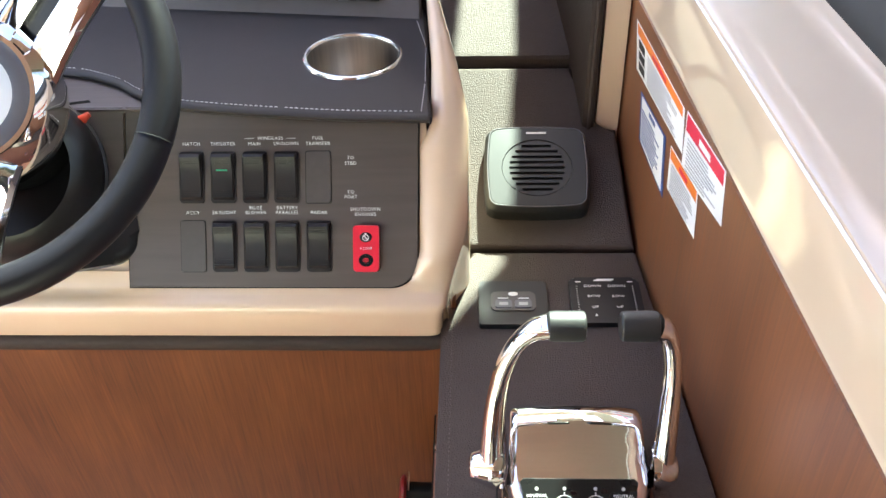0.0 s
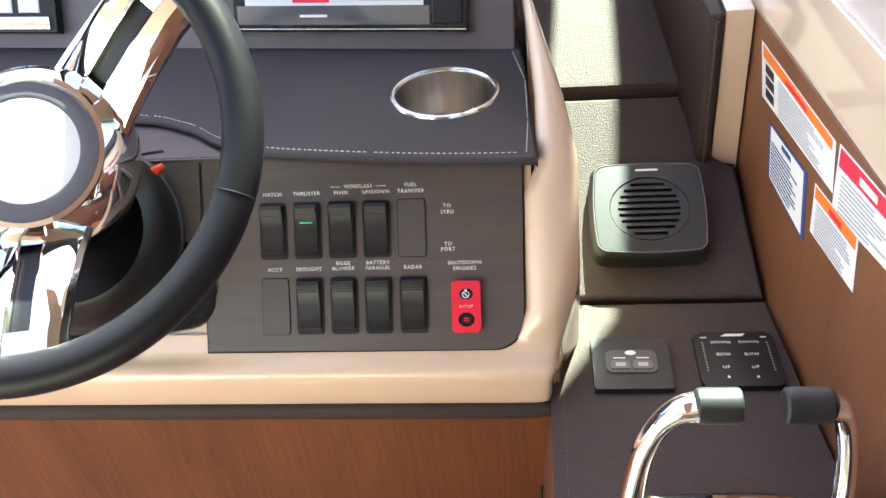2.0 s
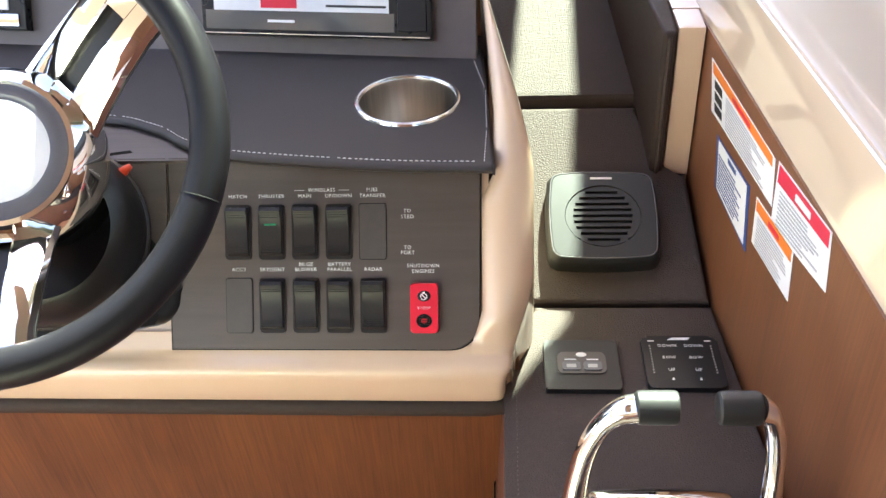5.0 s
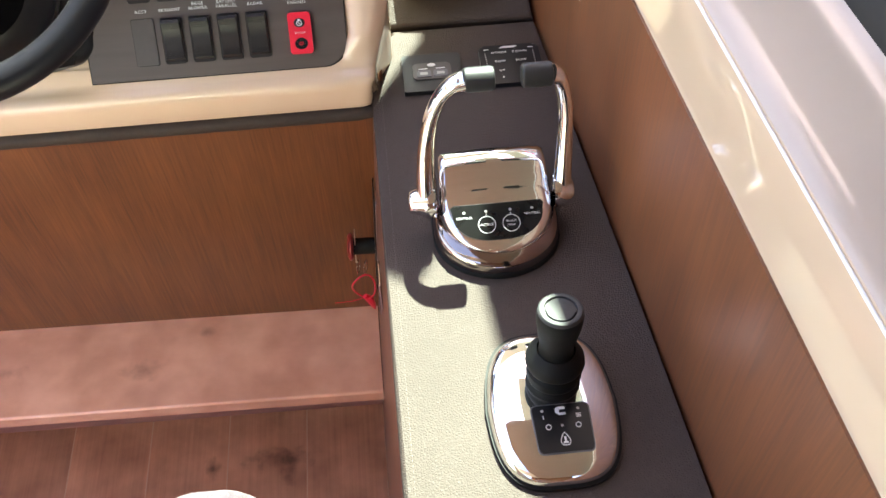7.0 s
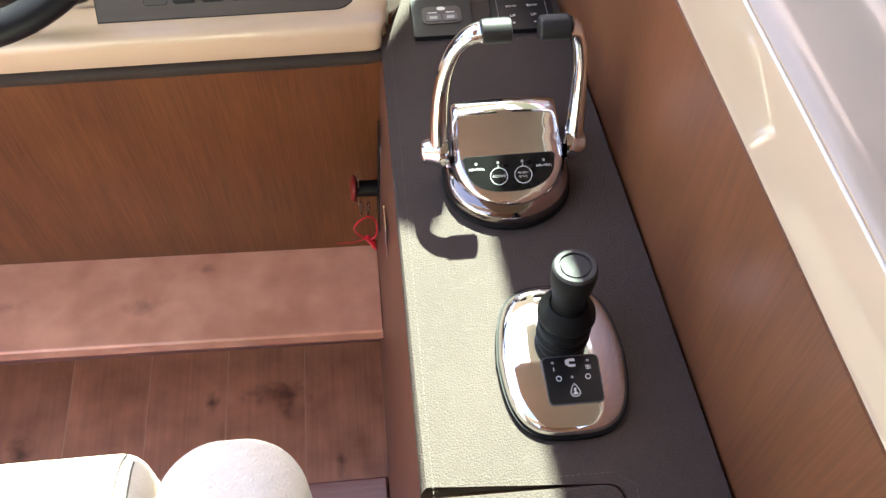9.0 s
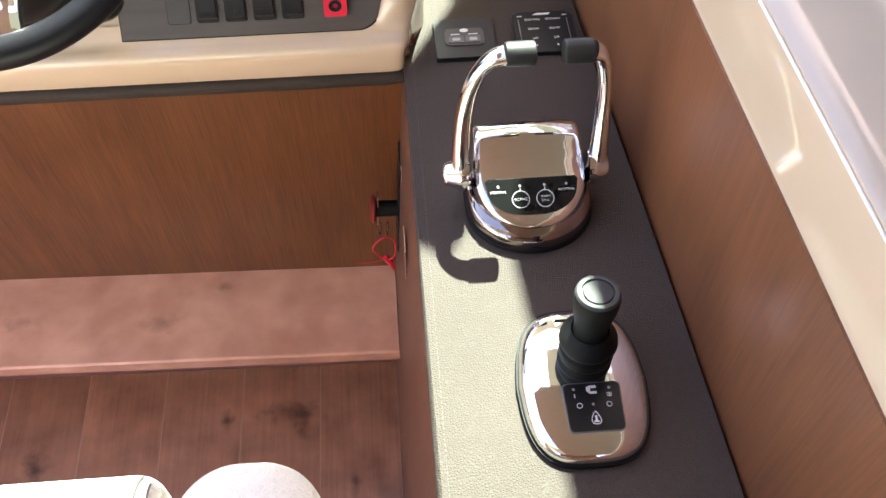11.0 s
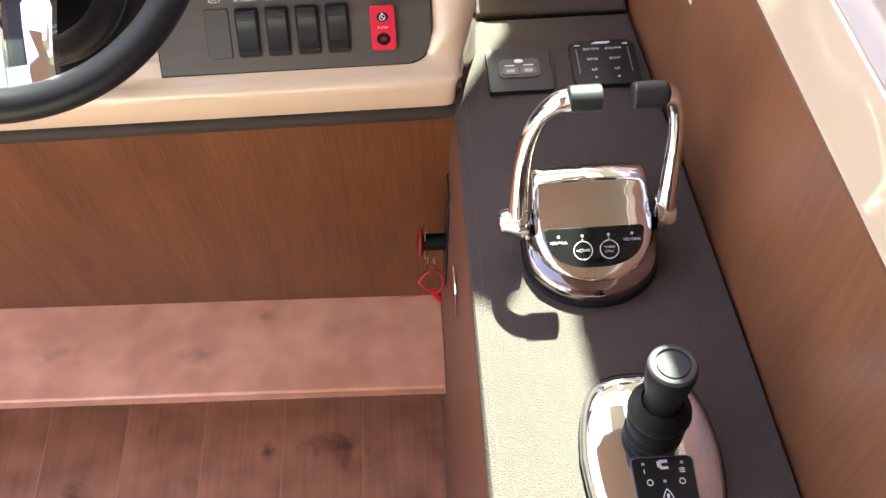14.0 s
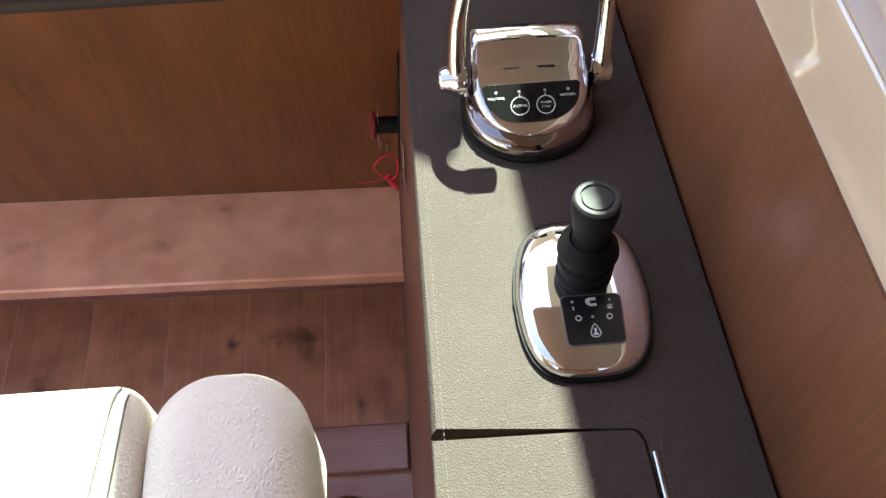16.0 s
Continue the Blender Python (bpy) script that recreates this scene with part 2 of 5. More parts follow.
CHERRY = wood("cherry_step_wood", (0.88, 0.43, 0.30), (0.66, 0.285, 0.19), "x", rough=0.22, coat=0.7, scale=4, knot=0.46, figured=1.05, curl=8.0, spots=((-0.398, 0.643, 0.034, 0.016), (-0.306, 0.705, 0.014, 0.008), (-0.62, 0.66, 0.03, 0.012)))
PLANK = wood("walnut_plank", (0.50, 0.215, 0.13), (0.235, 0.090, 0.052), "y", rough=0.30, coat=0.4, scale=5, per_piece=0.10, knot=0.85, figured=0.72, curl=9.0, spots=((-0.215, 0.568, 0.050, 0.016), (-0.200, 0.545, 0.014, 0.022), (-0.115, 0.435, 0.010, 0.020), (-0.33, 0.56, 0.012, 0.02), (-0.64, 0.50, 0.022, 0.03)))
SIDE_WOOD = wood("dark_teak_veneer", (0.19, 0.074, 0.046), (0.10, 0.038, 0.024), "z", rough=0.42, coat=0.08, scale=9)
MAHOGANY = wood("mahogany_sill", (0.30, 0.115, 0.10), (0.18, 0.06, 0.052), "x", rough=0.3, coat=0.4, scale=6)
WATER = mat("harbour_water", (0.02, 0.055, 0.05), 0.12, vary=0.4, scale=0.6, bump=0.5, bump_scale=3)
FOLIAGE = mat("shore_trees", (0.05, 0.08, 0.03), 0.8, vary=0.6, scale=2)
JOINT = mat("pale_brown_joint", (0.44, 0.24, 0.165), 0.8, vary=0.1)


# ---- mesh helpers ----
def part(name, bm, material, parent=None, label="", sharp=35, world_coords=True, weighted=True):
    """Links a bmesh as one mesh object under a thing or under a part."""
    if parent is not None and world_coords:
        o, m = parent, Matrix.Identity(4)
        while o is not None:
            m = o.matrix_basis @ m
            o = o.parent
        bm.transform(m.inverted())
    bmesh.ops.remove_doubles(bm, verts=bm.verts, dist=1e-6)
    bmesh.ops.recalc_face_normals(bm, faces=bm.faces)
    me = bpy.data.meshes.new(name)
    bm.to_mesh(me)
    bm.free()
    me.materials.append(material)
    for f in me.polygons:
        f.use_smooth = True
    me.set_sharp_from_angle(angle=radians(sharp))
    ob = new(name, me)
    if parent is not None:
        ob.parent = parent
    if label:
        ob["label"] = label
    if weighted and material not in (CHROME, DARK_CHROME, SATIN):
        mod = ob.modifiers.new("weighted_normals", "WEIGHTED_NORMAL")
        mod.keep_sharp, mod.weight = True, 100
    return ob


def thing(name, label, category, m=None, group="", kind=""):
    e = new(name)
    e.empty_display_size = 0.02
    if m is not None:
        e.matrix_basis = m
    return tagged(e, label, category, group, kind)


def box(x0, x1, y0, y1, z0, z1, bevel=0.0, seg=2, bm=None, m=None):
    bm = bm or bmesh.new()
    vs = [bm.verts.new((x, y, z)) for x in (x0, x1) for y in (y0, y1) for z in (z0, z1)]
    fs = [bm.faces.new([vs[i] for i in f]) for f in ((0, 1, 3, 2), (4, 6, 7, 5), (0, 4, 5, 1), (2, 3, 7, 6), (0, 2, 6, 4), (1, 5, 7, 3))]
    if bevel:
        es = {e for f in fs for e in f.edges}
        out = bmesh.ops.bevel(bm, geom=list(es), offset=bevel, segments=seg, profile=0.5, affect="EDGES")
        vs = list({v for v in out["verts"]} | {v for v in vs if v.is_valid})
    if m is not None:
        bmesh.ops.transform(bm, matrix=m, verts=vs)
    return bm


def rrect(w, h, r, n=5):
    """Corners of a rounded rectangle about 0, 0."""
    pts = []
    for cx, cy, a in ((w / 2 - r, h / 2 - r, 0), (-w / 2 + r, h / 2 - r, 90), (-w / 2 + r, -h / 2 + r, 180), (w / 2 - r, -h / 2 + r, 270)):
        for k in range(n + 1):
            t = radians(a + 90 * k / n)
            pts.append((cx + r * math.cos(t), cy + r * math.sin(t)))
    return pts


def prism(pts, z0, z1, bevel=0.0, seg=2, bm=None, m=None, both=False):
    """A flat outline raised from z0 to z1, with its upper rim rounded."""
    bm = bm or bmesh.new()
    start = len(bm.verts)
    low = [bm.verts.new((x, y, z0)) for x, y in pts]
    high = [bm.verts.new((x, y, z1)) for x, y in pts]
    n = len(pts)
    bottom = bm.faces.new(low[::-1])
    top = bm.faces.new(high)
    for i in range(n):
        bm.faces.new((low[i], low[(i + 1) % n], high[(i + 1) % n], high[i]))
    if bevel:
        es = list(top.edges) + (list(bottom.edges) if both else [])
        bmesh.ops.bevel(bm, geom=es, offset=bevel, segments=seg, profile=0.5, affect="EDGES")
    bm.verts.ensure_lookup_table()
    if m is not None:
        bmesh.ops.transform(bm, matrix=m, verts=bm.verts[start:])
    return bm


def loft(rows, bm=None, m=None, ring=False, caps=False):
    """A skin over rows of points; ring closes each row on itself."""
    bm = bm or bmesh.new()
    vs = [[bm.verts.new(m @ Vector(p) if m is not None else p) for p in row] for row in rows]
    k = len(rows[0])
    for a, b in zip(vs, vs[1:]):
        for i in range(k if ring else k - 1):
            q = (a[i], a[(i + 1) % k], b[(i + 1) % k], b[i])
            bm.faces.new(q)
    if caps:
        bm.faces.new(vs[0][::-1])
        bm.faces.new(vs[-1])
    return bm


def lathe(profile, seg=40, m=None, bm=None):
    """Turns (radius, height) points about z."""
    rows = [[(r * math.cos(2 * math.pi * i / seg), r * math.sin(2 * math.pi * i / seg), z) for i in range(seg)] for r, z in profile]
    return loft(rows, bm, m, ring=True)


def smooth_path(pts, n=6):
    """Catmull-Rom through the points."""
    p = [Vector(q) for q in pts]
    p = [2 * p[0] - p[1]] + p + [2 * p[-1] - p[-2]]
    out = []
    for i in range(1, len(p) - 2):
        for k in range(n):
            t = k / n
            out.append(0.5 * (2 * p[i] + (p[i + 1] - p[i - 1]) * t + (2 * p[i - 1] - 5 * p[i] + 4 * p[i + 1] - p[i + 2]) * t * t + (3 * p[i] - p[i - 1] - 3 * p[i + 1] + p[i + 2]) * t ** 3))
    return out + [p[-2]]


def tube(path, radius, seg=12, bm=None, flat=1.0, side=(1, 0, 0), closed=False):
    """A round or flattened bar along a path; radius is a number or one for each point."""
    path = [Vector(p) for p in path]
    n = len(path)
    rs = radius if isinstance(radius, (list, tuple)) else [radius] * n
    rows = []
    for i, p in enumerate(path):
        a = path[(i - 1) % n] if closed or i else path[0]
        b = path[(i + 1) % n] if closed or i < n - 1 else path[-1]
        t = (b - a).normalized()
        u = Vector(side)
        u = (u - t * u.dot(t)).normalized()
        v = t.cross(u)
        rows.append([tuple(p + u * rs[i] * flat * math.cos(2 * math.pi * k / seg) + v * rs[i] * math.sin(2 * math.pi * k / seg)) for k in range(seg)])
    if closed:
        rows.append(rows[0])
        return loft(rows, bm, ring=True)
    return loft(rows, bm, ring=True, caps=True)


def dashes(path, length=0.0032, gap=0.0018, r=0.00045):
    """A row of stitches along a path."""
    bm = bmesh.new()
    path = [Vector(p) for p in path]
    at, on = 0.0, 0.0
    for a, b in zip(path, path[1:]):
        d = (b - a).length
        if d < 1e-9:
            continue
        t = (b - a) / d
        while at < d:
            p, q = a + t * at, a + t * min(d, at + length)
            if (q - p).length > length * 0.3:
                tube([p, (p + q) / 2 + Vector((0, 0, r * 0.4)), q], [r * 0.5, r, r * 0.5], 5, bm, side=(0.31, 0.2, 0.9))
            at += length + gap
        at -= d
    return bm


def lettering(text, size, m, material, parent, name="lettering", align="CENTER"):
    cu = bpy.data.curves.new(name, "FONT")
    cu.body, cu.size, cu.align_x, cu.align_y, cu.extrude = text, size, align, "CENTER", 0.00008
    cu.space_character = 1.12
    cu.resolution_u = 2
    ob = new(name, cu)
    me = bpy.data.meshes.new_from_object(ob.evaluated_get(bpy.context.evaluated_depsgraph_get()))
    bpy.data.objects.remove(ob)
    bpy.data.curves.remove(cu)
    bm = bmesh.new()
    bm.from_mesh(me)
    bpy.data.meshes.remove(me)
    bm.transform(m)
    return part(name, bm, material, parent)


def ring(radius, thick, m, seg=28):
    return tube([m @ Vector((radius * math.cos(2 * math.pi * i / seg), radius * math.sin(2 * math.pi * i / seg), 0)) for i in range(seg)], thick, 6, side=tuple(m.to_3x3() @ Vector((0, 0, 1))), closed=True)


# ---- the setting ----
def wall_x(y):
    """The inner face of the hull side, which flares out going aft."""
    return 0.2125 - 0.0650 * (y - 0.787)


def side_x(z):
    """The leaning inboard face of the side console."""
    return -0.040 + 0.054 * z


def front_y(x, z):
    """The face of the veneered panel under the dash."""
    return 0.738 - 0.065 * z - 0.03 * x


def slab(rows, bm=None):
    """A closed block between an outer and an inner quad."""
    bm = bm or bmesh.new()
    a, b = [[bm.verts.new(p) for p in r] for r in rows]
    bm.faces.new(a)
    bm.faces.new(b[::-1])
    for i in range(4):
        bm.faces.new((a[i], b[i], b[(i + 1) % 4], a[(i + 1) % 4]))
    return bm


AFT, FORE = -1.6, 1.75
# hull side: veneer below, cream moulding above, pale sill to the window
tagged(part("wall_starboard", slab(([(wall_x(AFT), AFT, 0), (wall_x(0.985), 0.985, 0), (wall_x(0.985), 0.985, 0.925), (wall_x(AFT), AFT, 0.925)], [(wall_x(AFT) + 0.03, AFT, 0), (wall_x(0.985) + 0.03, 0.985, 0), (wall_x(0.985) + 0.03, 0.985, 0.925), (wall_x(AFT) + 0.03, AFT, 0.925)])), TEAK_SIDE), "satin teak veneer hull side with slanting grain", "wall", kind="structure")


def gunwale_row(y):
    x = wall_x(y)
    prof = [(0.002, 0.9255), (0.0035, 0.93), (0.006, 0.96), (0.0085, 0.985), (0.012, 0.995), (0.018, 1.0005), (0.030, 1.003), (0.070, 1.010), (0.085, 1.013), (0.092, 1.018), (0.095, 1.03), (0.115, 1.05), (0.115, 0.90), (0.031, 0.90), (0.031, 0.9255)]
    return [(x + a, y, z) for a, z in prof]


ys = [AFT + (FORE - AFT) * i / 30 for i in range(31)]
gw = [gunwale_row(y) for y in ys]
tagged(part("trim_gunwale", loft([r[:5] for r in gw]), CREAM, sharp=50), "glossy cream moulded trim above the veneer", "trim", kind="structure")
# white tube stands for the highlight on the trim's rounded edge
tagged(part("trim_bead", tube([(wall_x(y) + 0.0100, y, 0.9925) for y in ys], 0.0014, 8, side=(0, 0, 1)), HIGHLIGHT_WHITE), "thin white strip for the highlight along the cream trim", "trim", kind="structure")
tagged(part("window_sill_starboard", loft([r[4:10] for r in gw]), WHITE_GEL, sharp=50), "glossy pale grey moulded sill under the side window", "sill", kind="structure")

# floor with planks, sill and aft boards
floor = tagged(part("floor", box(-2.6, 0.1, AFT, 0.9, -0.06, -0.0002), JOINT), "brown walnut plank floor with dark knots", "floor", kind="structure")
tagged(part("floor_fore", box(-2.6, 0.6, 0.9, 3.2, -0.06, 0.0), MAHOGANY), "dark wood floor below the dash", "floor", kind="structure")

# veneered panel under the dash
fx0, fx1 = -2.2, side_x(0.4) + 0.03
tagged(part("wall_dash_front", slab(([(fx0, front_y(fx0, 0), 0), (fx1, front_y(fx1, 0), 0), (fx1, front_y(fx1, 0.70), 0.70), (fx0, front_y(fx0, 0.70), 0.70)], [(fx0, front_y(fx0, 0) + 0.03, 0), (fx1, front_y(fx1, 0) + 0.03, 0), (fx1, front_y(fx1, 0.70) + 0.03, 0.70), (fx0, front_y(fx0, 0.70) + 0.03, 0.70)])), TEAK), "reddish teak veneer panel below the dash", "wall", kind="structure")

# unseen cabin added around and above: headliner with a skylight, posts, far side and aft bulkhead
ROOF = 2.09
edge = lambda y: 0.458 - 0.0744 * (y - 1.22)
roof = bmesh.new()


def plate(pts, z0, z1, bm):
    return prism(pts, z0, z1, bm=bm)


SK0, SK1 = 0.90, 1.62
# unseen roof plates, laid out so sun and shade fall where wanted
plate([(edge(SK0), SK0), (1.2, SK0), (1.2, 3.0), (edge(3.0), 3.0)], ROOF, ROOF + 0.004, roof)
plate([(-2.8, AFT - 0.4), (-0.5, AFT - 0.4), (-0.5, -0.6), (-2.8, -0.6)], ROOF, ROOF + 0.03, roof)
# added plate that keeps the sun off the armrest
plate([(0.110, SK0), (0.326, SK0), (0.326, 1.142), (0.110, 1.142)], ROOF, ROOF + 0.004, roof)
plate([(-2.8, -0.6), (-2.3, -0.6), (-2.3, 3.0), (-2.8, 3.0)], ROOF, ROOF + 0.03, roof)
# added plate that keeps the sun off the shelf and footwell
plate([(-0.6, SK1), (0.326, SK1), (0.326, 3.0), (-0.6, 3.0)], ROOF, ROOF + 0.004, roof)
plate([(0.326, 2.35), (edge(2.35), 2.35), (edge(3.0), 3.0), (0.326, 3.0)], ROOF, ROOF + 0.004, roof)
# unseen brown ceiling, added so the chrome has something dark to reflect
tagged(part("ceiling_aft", prism([(-0.5, AFT - 0.4), (1.2, AFT - 0.4), (1.2, SK0), (-0.5, SK0)], ROOF, ROOF + 0.03), REFLECTED_BROWN), "unseen brown ceiling added for the chrome to reflect", "ceiling", kind="structure")
tagged(part("ceiling", roof, HEADLINER), "unseen beige headliner with an opening placed for the sun", "ceiling", kind="structure")
# unseen slanting bar across the skylight opening, added to cast a shadow band on the console
bar = bmesh.new()
c, d, w = Vector((0.347, 1.566)), Vector((0.51, 0.86)), Vector((0.86, -0.51)) * 0.079
q = [c - d * 0.06 - w, c - d * 0.06 + w, c + d * 0.8 + w, c + d * 0.8 - w]
tagged(part("trim_skylight_bar", prism([tuple(v) for v in q], ROOF - 0.002, ROOF + 0.03, bm=bar), HEADLINER), "unseen beige bar added to cast the slanting shadow band", "trim", kind="structure")
tagged(part("wall_port", box(-2.85, -2.8, AFT - 0.4, 3.0, -0.06, 0.95), HEADLINER), "beige cabin side across the boat", "wall", kind="structure")
# bulkhead added out of view to warm the reflections
tagged(part("wall_aft", box(-1.1, 0.6, AFT - 0.4, AFT - 0.35, -0.06, ROOF), TEAK), "unseen teak bulkhead added aft for warm reflections", "wall", kind="structure")
# two unseen pale decks, added as reflectors to brighten the cabin
tagged(part("deck_aft", box(-3.4, 1.4, -6.0, AFT - 0.41, -0.2, -0.06), WHITE_GEL), "unseen pale aft deck added to bounce sunlight inside", "deck", kind="structure")
tagged(part("deck_port", box(-3.6, -2.86, -2.0, 6.0, 0.7, 0.8), WHITE_GEL), "unseen pale side deck added to bounce sunlight inside", "deck", kind="structure")
tagged(part("wall_fore", box(-2.8, 1.2, 3.0, 3.05, -0.06, 0.9), HEADLINER), "beige moulding under the windscreen", "wall", kind="structure")
# side window: seal, dark frame and pane
win = tagged(part("window_1", loft([[(wall_x(y) + a, y, z) for a, z in ((0.0915, 1.010), (0.0925, 1.020), (0.099, 1.034), (0.118, 1.055), (0.150, 1.066), (0.155, 1.06), (0.155, 1.01))] for y in ys]), RUBBER), "side window in a grey seal and dark frame", "window", kind="structure")
part("window_frame", loft([[(wall_x(y) + a, y, z) for a, z in ((0.156, 1.02), (0.156, 1.075), (0.175, 1.13), (0.20, 1.135), (0.21, 1.12), (0.21, 1.02))] for y in ys]), FRAME_DARK, win)
part("window_track", loft([[(wall_x(y) + a, y, z) for a, z in ((0.186, 1.136), (0.188, 1.142), (0.194, 1.142), (0.196, 1.136))] for y in ys]), CHROME, win, "thin bright metal track")
GLASS = bpy.data.materials.new("tinted_glass")
GLASS.use_nodes = True
gb = GLASS.node_tree.nodes["Principled BSDF"]
gb.inputs["Base Color"].default_value, gb.inputs["Roughness"].default_value, gb.inputs["Transmission Weight"].default_value, gb.inputs["IOR"].default_value = (0.55, 0.62, 0.58, 1), 0.0, 1.0, 1.45
pane = part("pane", slab(([(wall_x(AFT) + 0.189, AFT, 1.12), (wall_x(FORE) + 0.189, FORE, 1.12), (wall_x(FORE) + 0.40, FORE, 1.9), (wall_x(AFT) + 0.40, AFT, 1.9)], [(wall_x(AFT) + 0.194, AFT, 1.12), (wall_x(FORE) + 0.194, FORE, 1.12), (wall_x(FORE) + 0.442, FORE, 1.9), (wall_x(AFT) + 0.442, AFT, 1.9)])), GLASS, win, "tinted green pane")
pane.visible_shadow = False
tagged(part("water", box(-400, 400, -400, 400, -1.3, -1.25), WATER), "dark green harbour water", "water", kind="structure")
rng = random.Random(4)
shore = bmesh.new()
for k in range(160):
    a = radians(rng.uniform(-70, 75))
    r = rng.uniform(55, 75)
    bmesh.ops.create_icosphere(shore, subdivisions=2, radius=1.0, matrix=Matrix.LocRotScale((r * math.cos(a), r * math.sin(a), rng.uniform(-1, 4)), None, (rng.uniform(2, 5), rng.uniform(2, 5), rng.uniform(3, 7))))
for v in shore.verts:
    v.co += Vector((rng.uniform(-0.5, 0.5), rng.uniform(-0.5, 0.5), rng.uniform(-0.5, 0.5)))
tagged(part("backdrop", shore, FOLIAGE, sharp=10), "dark green trees on the far shore", "trees", kind="structure")

# ---- side console ----
con = thing("side_console", "brown leather-topped side console with a dark teak face", "console", Matrix.Translation((0.1, 0.3, 0)))
zs = 0.680
YE, YB = -0.75, 0.745
part("body", slab(([(side_x(0), YE, 0), (side_x(0), YB, 0), (side_x(zs) + 0.001, YB, zs), (side_x(zs) + 0.001, YE, zs)], [(wall_x(YE) - 0.003, YE, 0), (wall_x(YB) - 0.003, YB, 0), (wall_x(YB) - 0.003, YB, zs), (wall_x(YE) - 0.003, YE, zs)])), SIDE_WOOD, con, "dark teak veneer face")


def soft_pad(outline, z0, z1, r=0.0035):
    return prism(outline, z0, z1, bevel=r, seg=4)


LID_Y = 0.124
main_outline = [(-0.002, LID_Y + 0.0025), (0.158, LID_Y + 0.0012), (0.166, LID_Y - 0.003), (0.1705, LID_Y - 0.012), (0.1745, 0.02), (0.1845, -0.74), (wall_x(-0.74) - 0.004, -0.74), (wall_x(0.3) - 0.004, 0.3), (wall_x(0.786) - 0.004, 0.786), (0.027, 0.786), (0.0265, 0.765), (0.022, 0.748), (0.012, 0.732), (0.003, 0.715), (-0.001, 0.70), (-0.003, 0.66)]
part("leather_top", soft_pad(main_outline, 0.676, 0.690, 0.005), LEATHER, con, "dark brown grained leather top")
lid_outline = [(-0.002, LID_Y - 0.0015), (0.154, LID_Y - 0.003), (0.161, LID_Y - 0.0065), (0.1655, LID_Y - 0.014), (0.1695, 0.02), (0.179, -0.74), (-0.002, -0.74)]
lid = part("lid", soft_pad(lid_outline, 0.676, 0.690, 0.003), LEATHER, con, "hinged leather lid with a chrome hinge")
hp = bmesh.new()
for k in range(5):
    y1 = 0.100 - k * 0.062
    tube([(0.1705 + (0.1 - y1) * 0.05, y1, 0.6905), (0.1705 + (0.1 - y1 + 0.06) * 0.05, y1 - 0.060, 0.6905)], 0.0021, 10, hp)
part("hinge", hp, CHROME, lid, "chrome piano hinge")
part("seam_gap", prism([(0.0, LID_Y - 0.004), (0.17, LID_Y - 0.006), (0.17, LID_Y + 0.004), (0.0, LID_Y + 0.004)], 0.675, 0.679), MATT_BLACK, con)
part("stitching", dashes([(0.0085, -0.7 + 0.02 * i, 0.6898) for i in range(70)], r=0.00038), STITCH_TAN, con, "tan thread along the edge")
part("lid_stitching", dashes([(0.004, LID_Y + 0.0075, 0.690), (0.160, LID_Y + 0.006, 0.690), (0.176, LID_Y - 0.006, 0.690), (0.180, 0.0, 0.690), (0.186, -0.5, 0.690)], r=0.00032), STITCH_TAN, con)

# sloping forward pad, ledge and upright padded panel beyond the console
SL = radians(26)


def on_slope(x, y, h=0.0):
    """A point h above the sloping pad."""
    return (x, y - h * math.sin(SL), 0.692 + (y - 0.787) * math.tan(SL) + h * math.cos(SL))


def slope_block(outline, thick, bevel):
    bm = prism(outline, -thick, 0.0, bevel=bevel, seg=4)
    for v in bm.verts:
        x, s, h = v.co
        v.co = on_slope(x, 0.787 + s * math.cos(SL), h)
    return bm


fwd = thing("forward_pad", "dark brown leather pad sloping up ahead of the side console", "upholstered pad", Matrix.Translation((0.1, 0.9, 0.6)))
LN = 0.248
part("pad", slope_block([(0.024, 0.002), (wall_x(0.79) - 0.005, 0.002), (wall_x(0.93) - 0.006, 0.158), (0.172, 0.158), (0.160, 0.18), (0.150, LN), (-0.035, LN), (-0.035, 0.14), (0.010, 0.045)], 0.03, 0.006), LEATHER, fwd)
part("base", box(0.024, 0.19, 0.80, 1.7, 0.45, 0.68), TAN, fwd)
ledge = thing("upper_ledge", "leather-covered ledge running forward above the speaker pad", "upholstered ledge", Matrix.Translation((0.1, 1.1, 0.7)))
lb = bmesh.new()
prof = [(1.019, 0.780), (1.018, 0.806), (1.020, 0.8105), (1.026, 0.8135), (1.7, 1.02), (1.7, 0.78)]
loft([[(x, y, z) for y, z in prof] for x in (-0.045, 0.018, 0.06, 0.11, 0.16)], lb, caps=True)
part("ledge_pad", lb, LEATHER, ledge, sharp=18)
# dark strip stands in for the shade in the gap under the ledge
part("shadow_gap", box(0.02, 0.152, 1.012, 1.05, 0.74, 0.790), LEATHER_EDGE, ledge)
up = thing("upright_panel", "upright dark brown padded panel beside the ledge", "upholstered panel", Matrix.Translation((0.16, 1.0, 0.75)))
ub = bmesh.new()
pts = [(0.158, 0.930), (0.172, 0.930), (0.166, 1.75), (0.060, 1.75)]
lowz = [0.745, 0.745, 0.9, 0.9]
hiz = [0.925, 0.925, 1.0, 1.0]
a = [ub.verts.new((x, y, z)) for (x, y), z in zip(pts, lowz)]
b = [ub.verts.new((x, y, z)) for (x, y), z in zip(pts, hiz)]
ub.faces.new(a)
ub.faces.new(b)
for i in range(4):
    ub.faces.new((a[i], a[(i + 1) % 4], b[(i + 1) % 4], b[i]))
